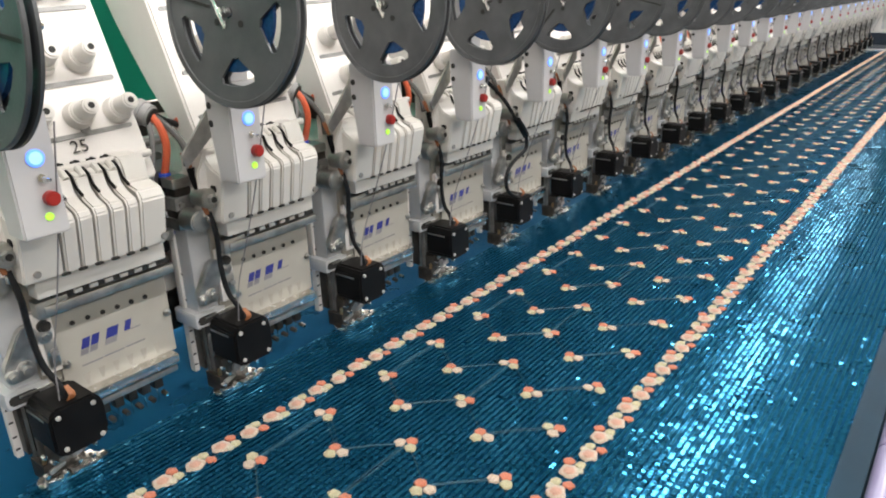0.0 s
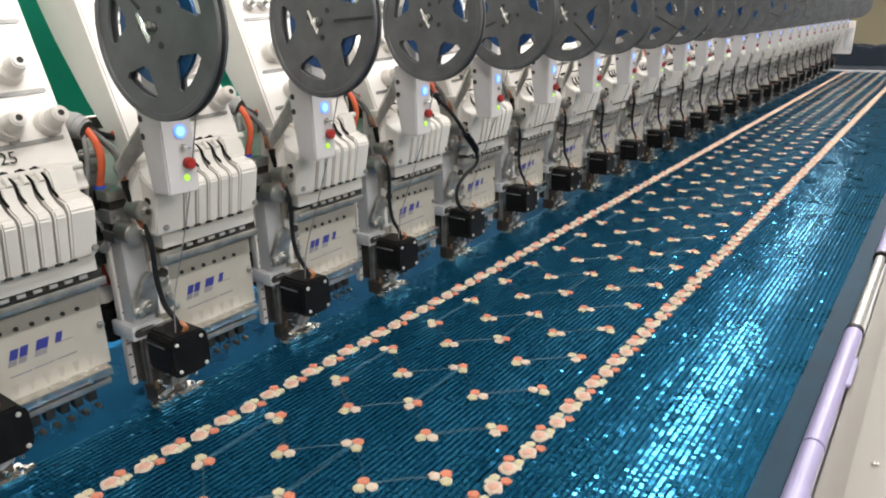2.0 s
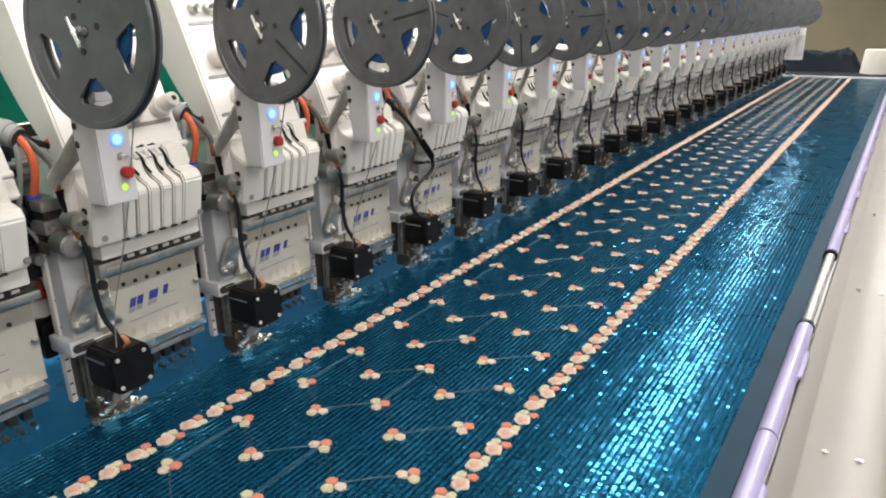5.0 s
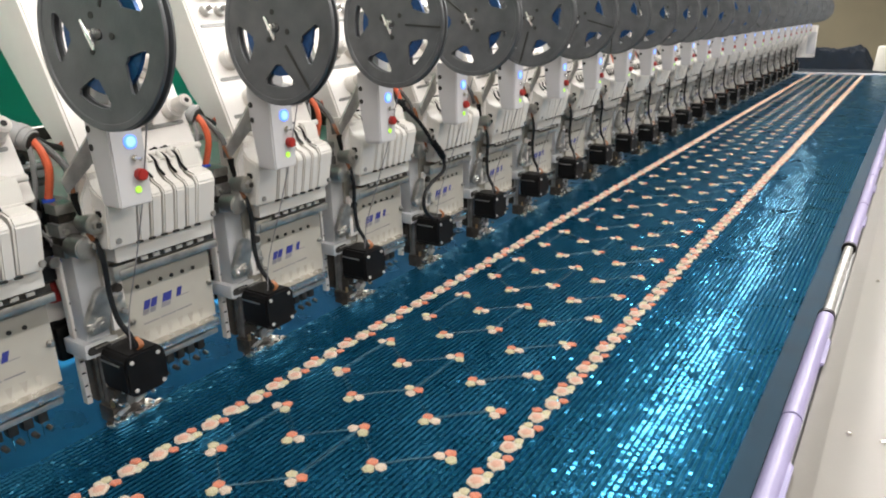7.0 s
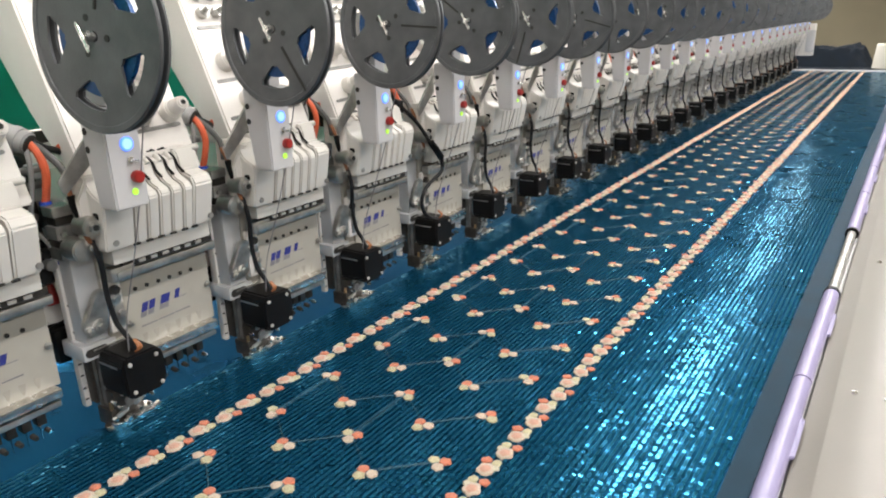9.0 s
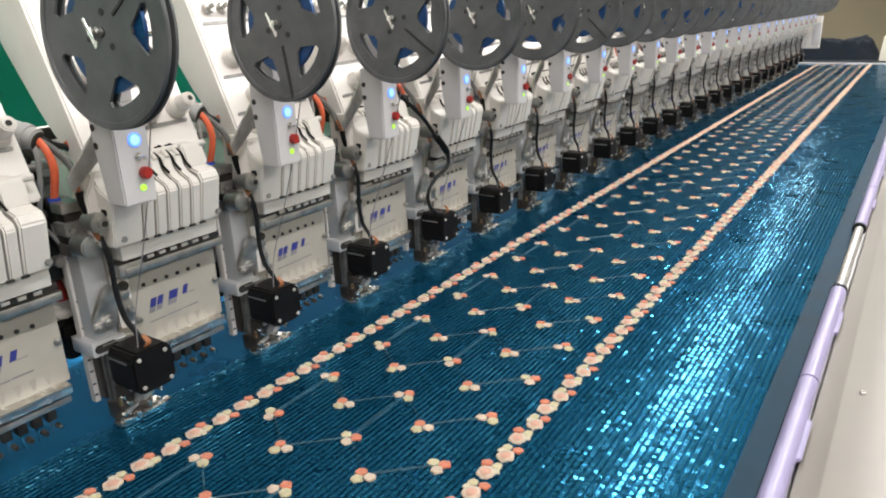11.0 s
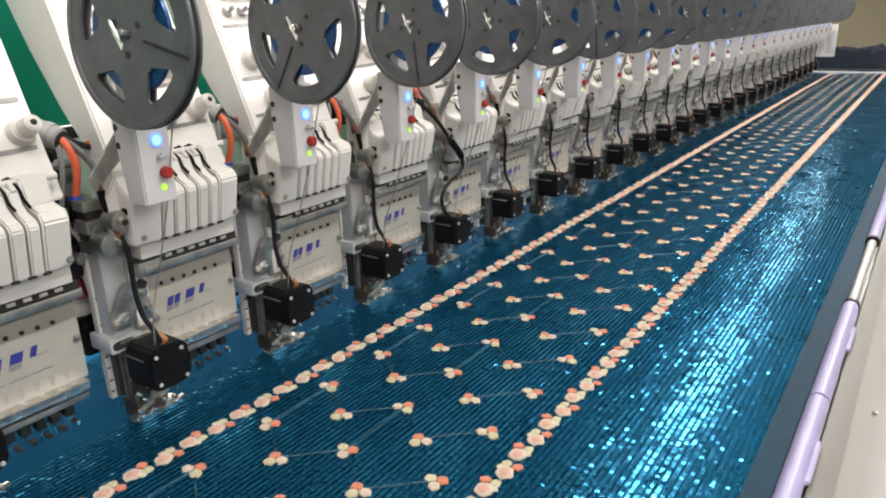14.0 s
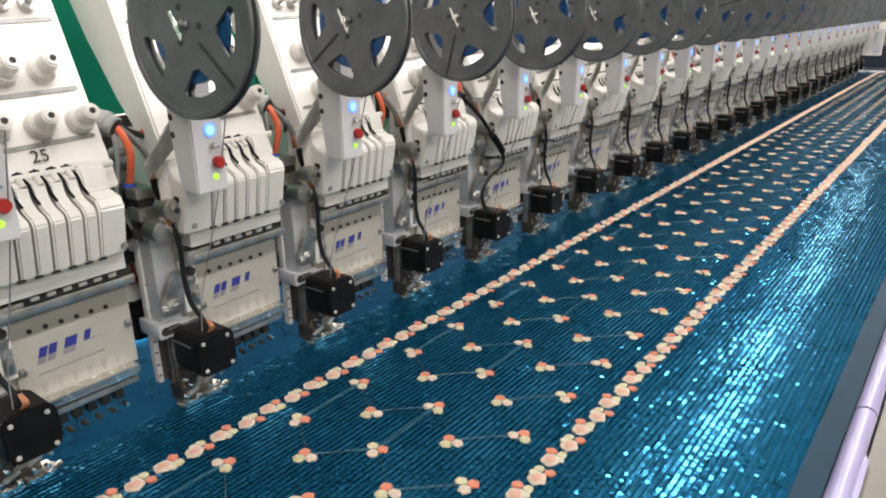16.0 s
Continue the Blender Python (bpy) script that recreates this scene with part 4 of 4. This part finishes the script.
for a, b in spans:
    bm = B()
    add_cyl(bm, (0.700, a + 0.0015, 0.863), (0.700, b - 0.0015, 0.863), 0.0135, seg=20, bev=0.001)
    clip = part("fabric_clip", bm, LILAC, rack, "lilac plastic fabric clip")
    m = a + 0.24
    part("clip_tab", add_slab(B(), [(0.708, m - 0.06), (0.7185, m - 0.05), (0.7185, m + 0.045), (0.708, m + 0.055)], "z", 0.862, 0.8675, bev=0.0015), LILAC, clip)
for y in (0.770, 1.215):
    part("stop_ring", add_cyl(B(), (0.700, y - 0.008, 0.863), (0.700, y + 0.008, 0.863), 0.0146, seg=18, bev=0.002), BLACK, rack)

# ---- far end: heap of cloth and a thread cone ----


def cloth_heap():
    bm = B()
    r = bmesh.ops.create_grid(bm, x_segments=90, y_segments=40, size=0.5)
    for v in bm.verts:
        x, y = v.co.x * 1.0, v.co.y * 0.5
        fall = max(0, 1 - (abs(v.co.x) / 0.5) ** 3) * max(0, 1 - (abs(v.co.y) / 0.5) ** 2)
        h = 0.165 + 0.035 * noise.noise((x * 3, y * 4, 2)) + 0.05 * abs(noise.noise((x * 9, y * 9, 5))) + 0.02 * noise.noise((x * 25, y * 25, 1))
        v.co = (x - 0.07, y + 7.30, 0.836 + max(0.0, h) * min(1, fall * 2.2))
    return bm




def spare_cloth():
    bm = B()
    bmesh.ops.create_grid(bm, x_segments=50, y_segments=50, size=0.5)
    for v in bm.verts:
        x, y = v.co.x * 1.15 + 0.12, v.co.y * 1.0 + 7.08
        v.co = (x, y, 0.8375 + 0.006 * max(0, 0.6 + noise.noise((x * 14, y * 14, 3))))
    return bm


tagged(link("spare_cloth", spare_cloth(), HEAP), "dark navy spare cloth spread on the table end", "cloth")
tagged(link("crumpled_cloth", cloth_heap(), HEAP), "crumpled heap of dark navy sequin cloth", "cloth")
bm = B()
pr = None
for r_, z_ in ((0.108, 0.0), (0.109, 0.006), (0.092, 0.205), (0.086, 0.212)):
    cur = [bm.verts.new((0.535 + r_ * math.cos(2 * math.pi * i / 36), 7.0 + r_ * math.sin(2 * math.pi * i / 36), 0.838 + z_)) for i in range(36)]
    if pr:
        for i in range(36):
            bm.faces.new((pr[i], pr[(i + 1) % 36], cur[(i + 1) % 36], cur[i]))
    else:
        bm.faces.new(cur[::-1])
    pr = cur
bm.faces.new(pr)
tagged(link("thread_cone", bm, CONE), "large white tapered plastic bucket upside down on the table", "bucket")

# ---- what moves ----
SHIFT = [(0, -0.042), (0.5, -0.035), (1, -0.029), (1.5, -0.022), (2, -0.016), (2.5, -0.012), (3, -0.006), (3.5, 0), (4, 0.007), (5, 0.020), (6, 0.033), (6.4, 0.039), (6.6, 0.048), (7, 0.070), (7.5, 0.096), (8, 0.126), (8.5, 0.153), (9, 0.180), (9.15, 0.182), (9.5, 0.177), (10.5, 0.165), (11.5, 0.153), (12, 0.147), (12.5, 0.142), (13, 0.135), (13.5, 0.130), (14, 0.126), (14.5, 0.119), (15, 0.113), (15.5, 0.109), (16, 0.103)]
# turn of a reel: seconds and degrees
TURN = [(0, -75), (2, -46), (4, -18), (5.2, -1), (6.35, 15), (6.5, 16), (9.0, 16), (9.2, 17), (11.3, 48), (13, 72), (14.5, 92), (16, 112)]
TURNS = {
    1: [(0, -167), (2, -137), (3.5, -116), (5, -94), (6.4, -74), (9.1, -74), (11.3, -30), (12.5, -7), (14.5, 22), (16, 42)],
    2: [(0, -30), (2, -3), (3.5, 18), (5, 38), (6.4, 54), (9.1, 54), (11.3, 84), (12.5, 100), (14.5, 126), (16, 143)],
    3: [(0, -76), (2, -51), (3.5, -32), (5, -12), (6.4, 4), (9.1, 4), (11.3, 40), (12.5, 58), (14.5, 88), (16, 104)],
    4: [(0, 130), (2, 158), (3.5, 178), (5, 197), (6.4, 215), (9.1, 215), (11.3, 246), (12.5, 263), (14.5, 290), (16, 310)],
}


def motions():
    for thing in (fabric, rack):
        walk(thing, [(t, Matrix.Translation((0, d, 0))) for t, d in SHIFT])
    rnd = random.Random(8)
    for i, head in enumerate(HEADS):
        off = rnd.uniform(0, 360)
        rows = TURNS.get(i) or [(t, a + off) for t, a in TURN]
        reel = [o for o in head.children if o.name.startswith("sequin_reel")][0]
        walk(reel, [(t, pose(0.0515, -0.0445, 1.379, 0, 0, 5 if i == 1 else 0) @ pose(0, 0, 0, -3) @ pose(0, 0, 0, 0, a)) for t, a in rows])


motions()
